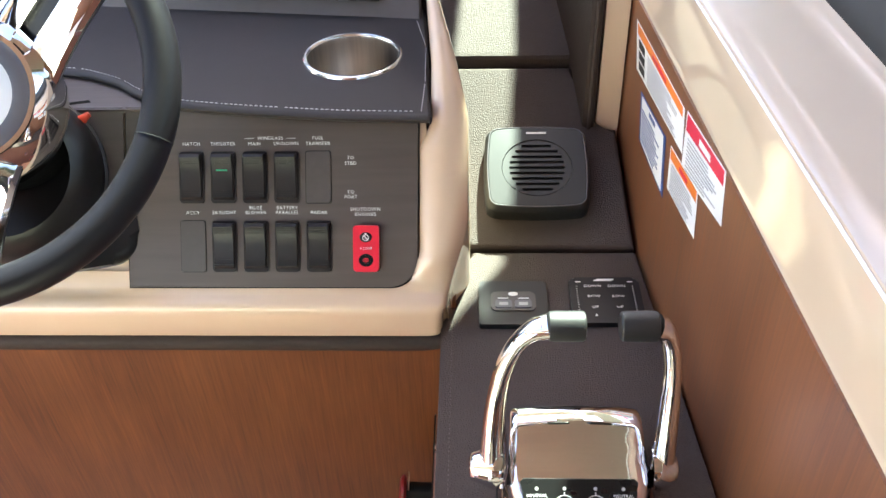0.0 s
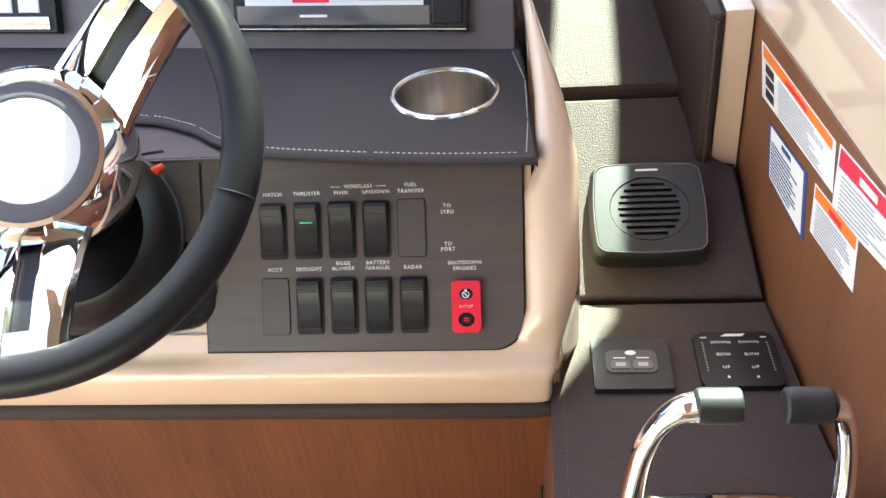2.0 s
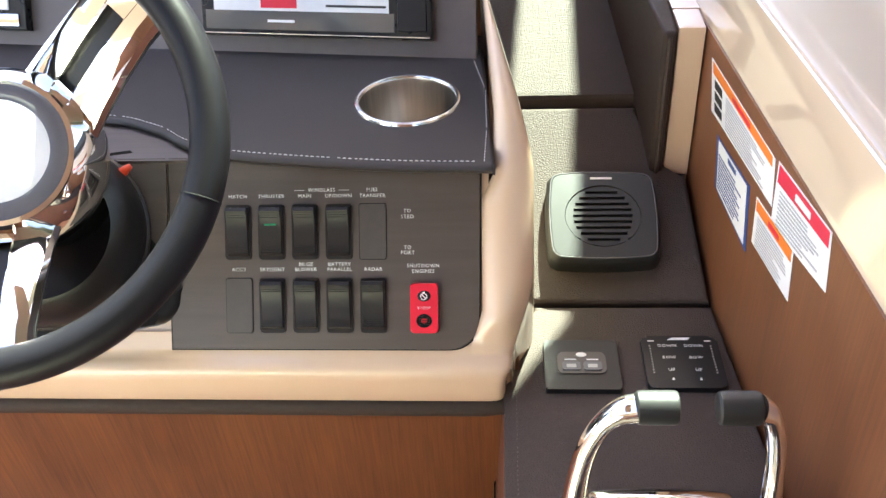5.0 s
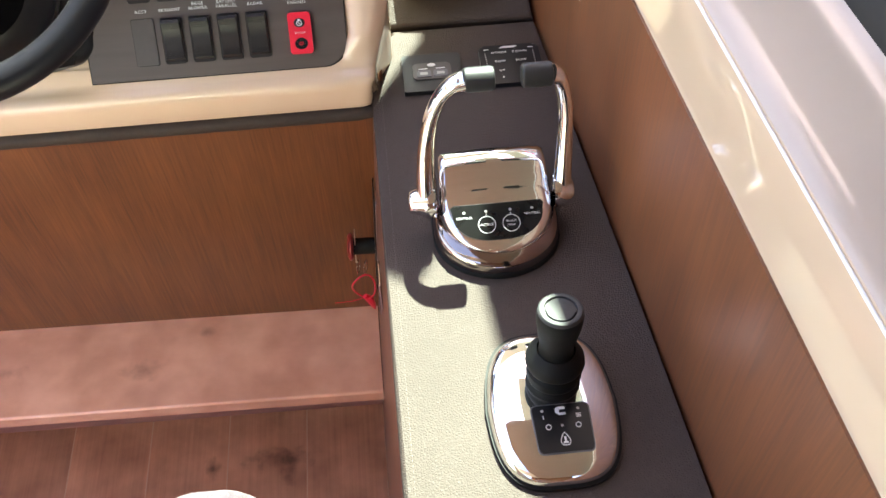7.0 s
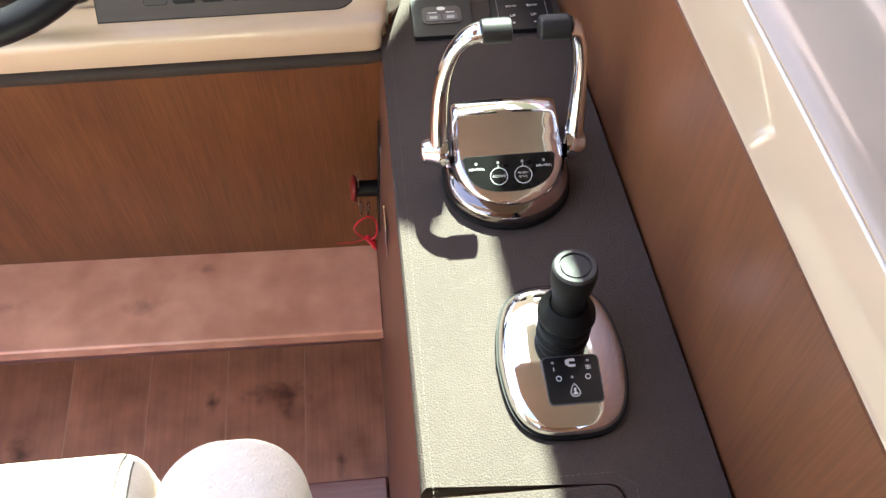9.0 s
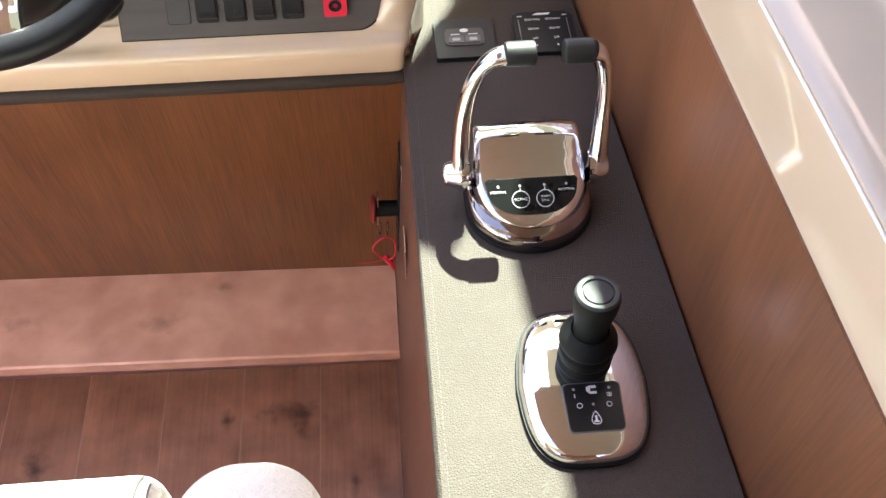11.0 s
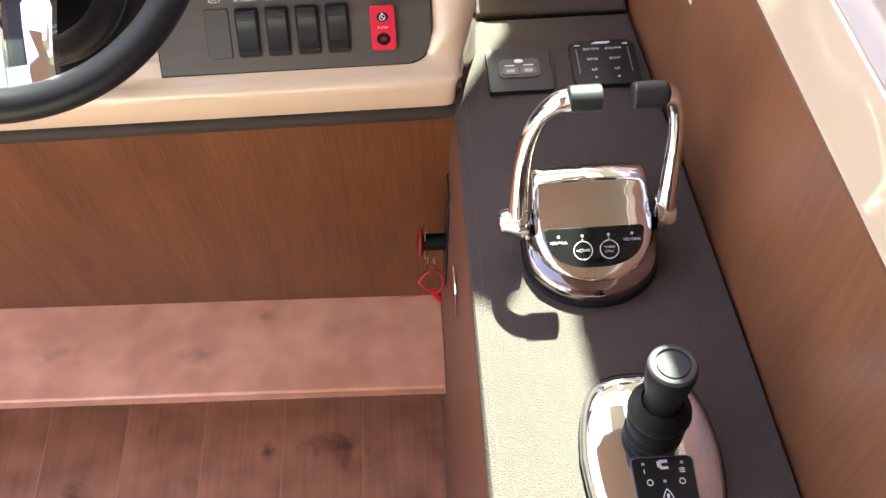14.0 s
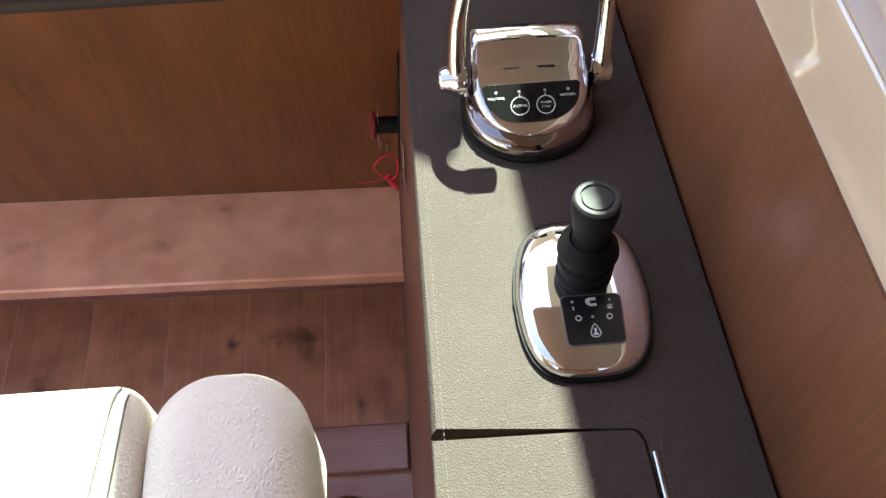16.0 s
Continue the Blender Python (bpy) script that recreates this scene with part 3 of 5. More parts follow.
bmesh.ops.bevel(ub, geom=list(ub.edges), offset=0.004, segments=3, profile=0.5, affect="EDGES")
part("cushion", ub, LEATHER_EDGE, up)
part("welt", tube([(0.165, 0.9295, z) for z in (0.751, 0.80, 0.86, 0.919)], 0.0022, 8), LEATHER, up, "rolled leather welt")
tagged(part("trim_post", box(0.1735, wall_x(0.95) - 0.001, 0.936, 0.985, 0.55, 0.927, 0.002), TAN), "tan moulded post between the padded panel and the veneer", "trim", kind="structure")
tagged(part("wall_forward", box(0.1735, 0.26, 0.986, 1.75, 0.55, 0.927), TAN), "tan moulding ahead of the veneer", "wall", kind="structure")

# ---- dash ----
LEAN = radians(34)
PU = Vector((0, math.sin(LEAN), math.cos(LEAN)))
PN = Vector((0, -math.cos(LEAN), math.sin(LEAN)))
P0 = Vector((0, 0.670, 0.735))
PM = Matrix(((1, PU.x, PN.x, P0.x), (0, PU.y, PN.y, P0.y), (0, PU.z, PN.z, P0.z), (0, 0, 0, 1)))  # x, up the panel, out of it


def pm(x, v, h=0.0):
    return PM @ Matrix.Translation((x, v, h))


dash = thing("dashboard", "tan moulded dashboard with a brown switch panel and leather shelf", "dashboard", Matrix.Translation((-0.4, 0.8, 0.68)))
# front lip
lip = [(0.690, 0.678), (0.662, 0.679), (0.657, 0.684), (0.6535, 0.700), (0.6515, 0.715), (0.6525, 0.7225), (0.656, 0.728), (0.663, 0.7305), (0.6685, 0.7325), (0.671, 0.737), (0.68, 0.75)]
xs = [-2.2, -1.0, -0.6, -0.33, -0.1, -0.0335]
rows = []
for x in xs:
    k = 0.0 if x < -0.02 else (x + 0.03) / 0.03
    rows.append([(x, y + k * k * 0.012, z - (0.0 if z < 0.70 else k * k * 0.004)) for y, z in lip])
part("front_lip", loft(rows), TAN, dash, "glossy tan moulded lip", sharp=60)
# sloping face behind the panels
part("face", box(-2.2, -0.016, -0.0, 0.176, -0.02, -0.003, m=PM), TAN, dash)


# side moulding from the lip up past the shelf
def side_row(s):
    """s runs from the lip up the slope and over the shelf."""
    path = [Vector((0, y, z)) for y, z in lip[1:-1]] + smooth_path([(0, 0.6745, 0.7418), (0, 0.70, 0.782), (0, 0.752, 0.858), (0, 0.80, 0.912), (0, 0.87, 0.955), (0, 0.95, 1.0), (0, 1.05, 1.10), (0, 1.12, 1.2)], 6)
    i = min(len(path) - 2, int(s * (len(path) - 1)))
    f = s * (len(path) - 1) - i
    p = path[i].lerp(path[i + 1], f)
    t = (path[min(i + 2, len(path) - 1)] - path[max(0, i - 1)]).normalized()
    n = Vector((0, -t.z, t.y))
    y = p.y
    blend = max(0.0, min(1.0, (p.z - 0.70) / 0.10))
    blend = blend * blend * (3 - 2 * blend)
    out = -0.001 + 0.026 * blend - 0.045 * max(0.0, min(1.0, (y - 0.765) / 0.16))
    inn = -0.034 + 0.012 * max(0.0, min(1.0, (p.z - 0.737) / 0.03)) + 0.011 * max(0.0, min(1.0, (p.z - 0.850) / 0.02)) - 0.014 * max(0.0, min(1.0, (y - 0.80) / 0.14))
    rise = max(0.0, min(1.0, (p.z - 0.735) / 0.03))
    rise = 0.010 * rise * rise * (3 - 2 * rise)
    row = []
    for a, h in ((0.0, -0.012), (0.0, 0.0), (0.10, rise * 0.55), (0.25, rise * 0.95), (0.45, rise * 1.1), (0.62, rise * 0.9 - 0.0002), (0.76, rise * 0.6 - 0.0008), (0.87, rise * 0.15 - 0.0020), (0.95, -0.0048), (0.99, -0.009), (1.0, -0.014)):
        row.append(p + n * h + Vector((inn + (out - inn) * a, 0, 0)))
    last = row[-1]
    row += [Vector((last.x + 0.001, max(last.y + 0.012, 0.0), min(last.z - 0.01, max(0.66, last.z - 0.03)))), Vector((last.x + 0.001, last.y + 0.02, min(last.z - 0.012, 0.66)))]
    return [tuple(v) for v in row]


part("side_moulding", loft([side_row(s) for s in np.linspace(0, 1, 110)]), TAN, dash, "glossy rounded tan moulding", sharp=70)
# inner fillet round the panel's lower corner is cut into the panel outline
outline = [(-0.310, 0.002), (-0.052, 0.002)]
for k in range(9):
    t = radians(-90 + 90 * k / 8)
    outline.append((-0.052 + 0.027 * math.cos(t), 0.029 + 0.027 * math.sin(t)))
outline += [(-0.023, 0.179), (-0.310, 0.179)]
panel = part("switch_panel", prism(outline, -0.002, 0.0015, bevel=0.0006, seg=1, m=PM), PANEL, dash, "brushed dark brown switch panel")
part("panel_edge", prism([(x * 1.0 + (0.0012 if x > -0.06 else -0.0012), v - 0.0012) for x, v in outline], -0.002, 0.0004, m=PM), MATT_BLACK, dash)
part("steering_panel", prism([(-0.64, 0.045), (-0.3125, 0.045), (-0.3125, 0.179), (-0.64, 0.179)], -0.002, 0.0015, bevel=0.0006, seg=1, m=PM), PANEL, dash, "brushed brown panel behind the steering wheel")
part("bolster", tube([(x, 0.6665, 0.6685) for x in (-2.2, -1.2, -0.6, -0.2, -0.02, -0.003)], [0.0108] * 5 + [0.0085], 14, side=(0, 1, 0)), LEATHER_EDGE, dash, "dark brown padded roll under the lip")

part("panel_return", box(-0.64, -0.27, 0.766, 0.86, 0.8785, 0.8830), PANEL, dash, "brushed brown return under the shelf")

# leather shelf with rolled front edge
shelf_front = smooth_path([(-0.0125, 0.729, 0), (-0.10, 0.733, 0), (-0.20, 0.745, 0), (-0.262, 0.757, 0), (-0.30, 0.776, 0), (-0.34, 0.806, 0), (-0.42, 0.828, 0), (-0.70, 0.835, 0)], 6)
CUP = Vector((-0.096, 0.861, 0.891))
sh = bmesh.new()
rows = []
for p in shelf_front:
    rows.append([(p.x, p.y + 0.036, 0.8735), (p.x, p.y + 0.024, 0.8755), (p.x, p.y + 0.014, 0.8795), (p.x, p.y + 0.0085, 0.8835), (p.x, p.y + 0.0070, 0.8868), (p.x, p.y + 0.0090, 0.8893), (p.x, p.y + 0.0135, 0.8905)])
first = [(x + 0.003, y + 0.001, z - 0.006 * (1 if z > 0.885 else 0)) for x, y, z in rows[0]]
loft([first] + rows, sh)
# flat top, filled round the opening for the cup holder
back_line = [(-0.70, 0.98 + 0.118 * 0.67, 0.8905), (-0.35, 0.98 + 0.118 * 0.32, 0.8905), (-0.028, 0.98, 0.8905)]
top = [r[-1] for r in rows] + back_line
tv = [sh.verts.new(q) for q in top]
te = [sh.edges.new((tv[i], tv[(i + 1) % len(tv)])) for i in range(len(tv))]
cv = [sh.verts.new((CUP.x + 0.047 * math.cos(2 * math.pi * i / 40), CUP.y + 0.047 * math.sin(2 * math.pi * i / 40), 0.8905)) for i in range(40)]
te += [sh.edges.new((cv[i], cv[(i + 1) % 40])) for i in range(40)]
bmesh.ops.triangle_fill(sh, use_beauty=True, edges=te)
loft([[(first[-1][0], first[-1][1], first[-1][2]), (-0.024, 0.98, 0.8805)], [rows[0][-1], (-0.028, 0.98, 0.8905)]], sh)
shelf = part("shelf", sh, PAD, dash, "charcoal leather shelf with white stitching", sharp=60)
part("shelf_stitching", dashes([(p.x, p.y + 0.0155, 0.8910) for p in shelf_front[1:38]], r=0.0006), STITCH, shelf)
part("shelf_side_stitching", dashes([(-0.0190, 0.745, 0.8910), (-0.0178, 0.80, 0.8910), (-0.0200, 0.88, 0.8910), (-0.0330, 0.945, 0.8910)], r=0.0006), STITCH, shelf)

# back panel of the dash
BL = radians(28)
B0 = Vector((0, 0.950, 0.888))
TW = 0.118


def bpt(x, v, h=0.0):
    y = B0.y + TW * (-x - 0.03)
    return Vector((x, y + v * math.sin(BL) - h * math.cos(BL), B0.z + v * math.cos(BL) + h * math.sin(BL)))


def bblock(pts, h0, h1, bevel=0.0, seg=2):
    bm = prism(pts, h0, h1, bevel=bevel, seg=seg)
    for v in bm.verts:
        v.co = bpt(v.co.x, v.co.y, v.co.z)
    return bm


part("back_panel", bblock([(-1.6, -0.01), (-0.030, -0.01), (-0.030, 0.26), (-1.6, 0.26)], -0.03, 0.0, 0.003), TAUPE, dash, "taupe vinyl panel behind the shelf")
part("hood", bblock([(-1.7, 0.255), (-0.01, 0.255), (-0.01, 0.27), (-1.7, 0.27)], -0.30, 0.01, 0.004), TAUPE, dash)
part("rear_body", box(-2.2, -0.03, 1.12, 1.7, 0.0, 1.10), TAN, dash)

# ---- things on the dash ----
cup = thing("cup_holder", "brushed stainless steel cup holder sunk in the leather shelf", "cup holder", Matrix.Translation(CUP))
part("rim", lathe([(0.0462, -0.003), (0.0468, 0.0008), (0.0482, 0.0024), (0.0500, 0.0026), (0.0518, 0.0016), (0.0526, -0.0004)], 48, Matrix.Translation(CUP)), SATIN, cup, "polished rim")
part("cup", lathe([(0.0, -0.062), (0.042, -0.062), (0.0448, -0.058), (0.0452, -0.03), (0.0458, -0.0015), (0.0466, 0.0005)], 48, Matrix.Translation(CUP)), STEEL, cup, "brushed steel well")

COLS = [-0.2455 + 0.0311 * i for i in range(5)]
ROW_V = (0.110, 0.0425)


def rocker(name, tip):
    """A rocker switch in local axes: x across, y up the panel, z out."""
    e = thing("rocker_switch", "dark grey plastic rocker switch on the brown panel", "switch", group="rocker switches on the panel")
    part("bezel", prism(rrect(0.0245, 0.0505, 0.003), 0.0, 0.0016, 0.0005, 1), SWITCH, e, world_coords=False)
    rows = []
    n = 14
    for i in range(n + 1):
        v = -0.0225 + 0.045 * i / n
        k = v / 0.0225
        h = 0.0050 + tip * 0.0022 * k + 0.0045 * abs(k) ** 2.2 * (1 if k * tip > 0 else 0.35) - (0.0035 if abs(k) > 0.98 else 0)
        w = 0.0104
        rows.append([(-w, v, 0.001), (-w, v, h - 0.001), (-w + 0.001, v, h), (w - 0.001, v, h), (w, v, h - 0.001), (w, v, 0.001)])
    rock = part("rocker", loft(rows, caps=True), SWITCH, e, world_coords=False)
    for i in (0, 1, 2):
        for s in (1, -1):
            v = s * (0.0135 + 0.0022 * i)
            k = v / 0.0225
            h = 0.0050 + tip * 0.0022 * k + 0.0045 * abs(k) ** 2.2 * (1 if k * tip > 0 else 0.35)
            part("grip_ridge", box(-0.0098, 0.0098, v - 0.00035, v + 0.00035, h - 0.0002, h + 0.0004), BLACK, rock, world_coords=False)
    return e


up_sw = rocker("up", 1)
up_sw.matrix_basis = pm(COLS[0], ROW_V[0], 0.0015)
sw1 = [up_sw] + [copy_thing(up_sw, pm(COLS[i], ROW_V[0], 0.0015)) for i in (1, 2, 3)]
for i in (1, 2, 3, 4):
    copy_thing(up_sw, pm(COLS[i], ROW_V[1], 0.0015))
part("indicator", box(-0.0055, 0.0055, 0.0062, 0.0078, 0.0052, 0.0066), GREEN_LED, sw1[1], "small green indicator lens", world_coords=False)
blank = thing("switch_blank", "flat brown-grey blank cover on the switch panel", "blank cover", pm(COLS[4], ROW_V[0], 0.0015), group="blank switch covers")
part("gasket", prism(rrect(0.0254, 0.0514, 0.0028), 0.0, 0.0004), MATT_BLACK, blank, "thin black edge", world_coords=False)
part("cover", prism(rrect(0.0240, 0.0500, 0.0022), 0.0, 0.0016, 0.0006, 2), COVER, blank, world_coords=False)
copy_thing(blank, pm(COLS[0], ROW_V[1], 0.0015))

legend = [("HATCH", COLS[0], 0.1425), ("THRUSTER", COLS[1], 0.1425), ("MAIN", COLS[2], 0.1425), ("UP/DOWN", COLS[3], 0.1425), ("WINDLASS", (COLS[2] + COLS[3]) / 2, 0.1478), ("FUEL", COLS[4], 0.1478), ("TRANSFER", COLS[4], 0.1425),
          ("ACCY", COLS[0], 0.0755), ("SKYLIGHT", COLS[1], 0.0755), ("BILGE", COLS[2], 0.0802), ("BLOWER", COLS[2], 0.0755), ("BATTERY", COLS[3], 0.0802), ("PARALLEL", COLS[3], 0.0755), ("RADAR", COLS[4], 0.0755),
          ("TO", -0.0895, 0.1285), ("STBD", -0.0895, 0.1232), ("TO", -0.0895, 0.0952), ("PORT", -0.0895, 0.0905), ("SHUTDOWN", -0.0755, 0.0785), ("ENGINES", -0.0755, 0.0735)]
for word, x, v in legend:
    lettering(word, 0.0047, pm(x, v, 0.0018), LEGEND, panel)
for x in ((COLS[2] + COLS[3]) / 2 - 0.0205, (COLS[2] + COLS[3]) / 2 + 0.0205):
    part("legend_line", box(x - 0.0045, x + 0.0045, 0.1476, 0.1480, 0.0015, 0.0018, m=PM), LEGEND, panel)

stop = thing("engine_stop_switch", "red engine stop switch with two black buttons", "switch", pm(-0.0745, 0.0405, 0.0015))
body = part("housing", prism(rrect(0.0250, 0.0450, 0.0028), 0.0, 0.0075, 0.0014, 3), RED, stop, world_coords=False)
part("upper_button", lathe([(0.0, 0.0088), (0.0045, 0.0088), (0.0056, 0.0082), (0.006, 0.0070)], 28, Matrix.Translation((0, 0.0112, 0)) @ Matrix.Diagonal((1.05, 0.85, 1, 1))), BLACK, stop, world_coords=False)
part("lower_button", lathe([(0.0, 0.0070), (0.0055, 0.0080), (0.0066, 0.0080), (0.0072, 0.0068)], 28, Matrix.Translation((0, -0.0112, 0)) @ Matrix.Diagonal((1.05, 0.92, 1, 1))), MATT_BLACK, stop, world_coords=False)
tb = bmesh.new()
for k in range(5):
    box(-0.005, 0.005, -0.0152 + k * 0.002, -0.0146 + k * 0.002, 0.0078, 0.0084, bm=tb)
part("button_ridge", tb, BLACK, stop, world_coords=False)
sm = pm(-0.0745, 0.0405, 0.0015)
part("stop_symbol", ring(0.0028, 0.00042, sm @ Matrix.Translation((0, 0.0108, 0.0090))), WHITE, stop)
part("stop_bar", box(-0.0028, 0.0028, -0.0004, 0.0004, 0.0088, 0.0093, m=sm @ Matrix.Translation((0, 0.0108, 0)) @ Matrix.Rotation(radians(-45), 4, "Z")), WHITE, stop)
part("symbol_cap", box(-0.0010, 0.0010, 0.0140, 0.0152, 0.0088, 0.0092, m=sm), WHITE, stop)
lettering("E-STOP", 0.0033, sm @ Matrix.Translation((0, 0.0003, 0.0076)), WHITE, stop)

# chart plotter and engine gauge on the back panel
mfd = thing("chart_plotter", "black chart plotter with a grey screen in the dash", "chart plotter", Matrix.Translation(bpt(-0.2, 0.02)))
part("bezel", bblock([(-0.330, 0.020), (-0.076, 0.020), (-0.076, 0.190), (-0.330, 0.190)], 0.0, 0.012, 0.003, 3), BEZEL, mfd, "gloss black frame")
part("edge_line", bblock([(-0.327, 0.0215), (-0.079, 0.0215), (-0.079, 0.0225), (-0.327, 0.0225)], 0.0118, 0.0124), STEEL, mfd)
part("lower_bezel", bblock([(-0.325, 0.026), (-0.116, 0.026), (-0.116, 0.046), (-0.325, 0.046)], 0.010, 0.0125, 0.0006, 1), SCREEN, mfd, "dark grey lower frame")
scr = part("screen", bblock([(-0.315, 0.046), (-0.122, 0.046), (-0.122, 0.180), (-0.315, 0.180)], 0.010, 0.0124), LCD, mfd, "pale grey display")
part("red_field", bblock([(-0.262, 0.049), (-0.222, 0.049), (-0.222, 0.075), (-0.262, 0.075)], 0.012, 0.0128), RED, scr)
part("text_bar", bblock([(-0.19, 0.051), (-0.125, 0.051), (-0.125, 0.0535), (-0.19, 0.0535)], 0.012, 0.0128), INK, scr)
for v0, v1 in ((0.028, 0.062), (0.066, 0.10)):
    part("key_block", bblock([(-0.113, v0), (-0.082, v0), (-0.082, v1), (-0.113, v1)], 0.010, 0.0140, 0.0015, 2), BLACK, mfd)
part("maker_mark", bblock([(-0.255, 0.034), (-0.225, 0.034), (-0.225, 0.0368), (-0.255, 0.0368)], 0.0125, 0.0128), WHITE, mfd)
gauge = thing("engine_display", "small engine display with a pale screen and chrome edge", "gauge", Matrix.Translation(bpt(-0.6, 0.02)))
part("bezel", bblock([(-0.72, 0.018), (-0.538, 0.018), (-0.538, 0.16), (-0.72, 0.16)], 0.0, 0.014, 0.003, 3), BEZEL, gauge)
part("front", bblock([(-0.715, 0.022), (-0.546, 0.022), (-0.546, 0.036), (-0.715, 0.036)], 0.012, 0.0165, 0.0015, 2), CHROME, gauge, "bright lower edge")
for k in range(4):
    x = -0.572 - 0.034 * k
    part("key", bblock([(x - 0.012, 0.040), (x + 0.014, 0.040), (x + 0.014, 0.056), (x - 0.012, 0.056)], 0.012, 0.0158, 0.001, 1), LCD, gauge)

# steering wheel
WA, WY = radians(43.0), radians(14.0)
WN = Vector((math.sin(WY) * math.cos(WA), -math.cos(WY) * math.cos(WA), math.sin(WA)))
WX = Vector((0, 0, 1)).cross(WN).normalized()
WU = WN.cross(WX)
WC = Vector((-0.392, 0.650, 0.9640))
WM = Matrix(((WX.x, WU.x, WN.x, WC.x), (WX.y, WU.y, WN.y, WC.y), (WX.z, WU.z, WN.z, WC.z), (0, 0, 0, 1)))
wheel = thing("steering_wheel", "black leather steering wheel with polished slotted spokes", "steering wheel", WM)
HR, RR, RT = 0.045, 0.1685, 0.0150
n = 96
rim_path = [(RR * math.cos(2 * math.pi * i / n), RR * math.sin(2 * math.pi * i / n), HR) for i in range(n)]
rim = part("rim", tube(rim_path, RT, 18, side=(0, 0, 1), closed=True, flat=1.08), WHEEL_SKIN, wheel, "black leather rim", world_coords=False)
for a in (-24, 120, 236):
    t = radians(a)
    c = Vector((RR * math.cos(t), RR * math.sin(t), HR))
    axis = Vector((-math.sin(t), math.cos(t), 0))
    e = Vector((math.cos(t), math.sin(t), 0))
    ringp = [c + e * RT * 1.004 * math.cos(2 * math.pi * k / 20) + Vector((0, 0, 1)) * RT * 1.085 * math.sin(2 * math.pi * k / 20) for k in range(20)]
    part("seam", tube(ringp, 0.0005, 5, side=tuple(axis), closed=True), MATT_BLACK, rim, world_coords=False)
part("emblem", lathe([(0.0, 0.0035), (0.020, 0.0030), (0.037, 0.0012), (0.041, 0.0)], 48), HUB_WHITE, wheel, "blank silver-white centre disc", world_coords=False)
part("grey_ring", lathe([(0.0408, 0.0), (0.043, 0.0008), (0.050, 0.0002), (0.0535, -0.001)], 48), HUB_GREY, wheel, "satin grey ring", world_coords=False)
part("hub_ring", lathe([(0.0533, -0.001), (0.0555, 0.0022), (0.0595, 0.0018), (0.065, -0.004), (0.0705, -0.014), (0.0745, -0.028), (0.0755, -0.042), (0.072, -0.056), (0.060, -0.064)], 64), CHROME, wheel, "polished hub ring", world_coords=False)


def spoke(angle):
    """Twin polished bars from hub to rim with a dark slot and black backing."""
    r = Matrix.Rotation(radians(angle), 4, "Z")
    sp = bmesh.new()
    st = [(0.058, 0.040, -0.012), (0.078, 0.037, 0.004), (0.11, 0.0335, 0.025), (0.14, 0.031, 0.040), (0.160, 0.031, 0.047)]
    for s in (1, -1):
        rows = []
        for x, w, z in st:
            i, o = 0.0080, w
            rows.append([(x, s * i, z - 0.006), (x, s * i, z), (x, s * (i + 0.002), z + 0.0015), (x, s * (o - 0.010), z + 0.0010), (x, s * (o - 0.003), z - 0.003), (x, s * o, z - 0.009), (x, s * (o - 0.003), z - 0.018)])
        loft(rows, sp)
    for x0, z0, x1, z1 in ((0.055, -0.013, 0.072, -0.002), (0.138, 0.039, 0.160, 0.047)):
        rows = [[(x0, y, z0 + dz) for y, dz in ((-0.0095, -0.004), (-0.0095, 0.001), (0.0095, 0.001), (0.0095, -0.004))], [(x1, y, z1 + dz) for y, dz in ((-0.0095, -0.004), (-0.0095, 0.001), (0.0095, 0.001), (0.0095, -0.004))]]
        loft(rows, sp, ring=True, caps=True)
    sp.transform(r)
    m = part("spoke", sp, CHROME, wheel, "polished slotted spoke", world_coords=False, sharp=25)
    bk = bmesh.new()
    rows = [[(x, y * w * 0.98, z + dz) for y, dz in ((-1, -0.013), (-0.75, -0.007), (0.75, -0.007), (1, -0.013), (0.85, -0.030), (-0.85, -0.030))] for x, w, z in st]
    loft(rows, bk, ring=True, caps=True)
    bk.transform(r)
    part("spoke_back", bk, BLACK, m, "black backing", world_coords=False)


for a in (37, -93, 143):
    spoke(a)
# column and boot
part("column", lathe([(0.050, -0.036), (0.052, -0.05), (0.050, -0.07), (0.054, -0.085), (0.058, -0.13), (0.056, -0.16)], 40), MATT_BLACK, wheel, "black steering column boot", world_coords=False)
CM = Matrix.Translation((-0.002, -0.048, -0.016))
part("column_cover", lathe([(0.062, -0.066), (0.074, -0.074), (0.082, -0.092), (0.0845, -0.110), (0.080, -0.128)], 56, CM), BLACK, wheel, "round black column cover", world_coords=False)
part("cover_ring", lathe([(0.0835, -0.106), (0.0862, -0.108), (0.0868, -0.112), (0.0850, -0.115), (0.0805, -0.115)], 56, CM), SWITCH, wheel, "grey edge of the column cover", world_coords=False)
collar = part("column_collar", prism(rrect(0.185, 0.165, 0.030, 6), -0.185, -0.136, 0.010, 4, m=Matrix.Translation((0.010, -0.060, -0.004))), BLACK, wheel, "black mounting collar", world_coords=False)
for x, y in ((0.086, 0.006), (-0.066, 0.006)):
    part("screw", lathe([(0.0, -0.1385), (0.0045, -0.1385), (0.0052, -0.1405)], 16, Matrix.Translation((x, y, 0))), SWITCH, collar, world_coords=False)
part("tilt_lever", tube([(0.060, -0.006, -0.122), (0.068, -0.002, -0.118), (0.076, 0.002, -0.116)], [0.0040, 0.0050, 0.0025], 10), TIP, wheel, "red lever tip", world_coords=False)

# ---- things on the side console ----
spk = thing("loudspeaker", "square black marine loudspeaker with a slotted round grille", "loudspeaker")
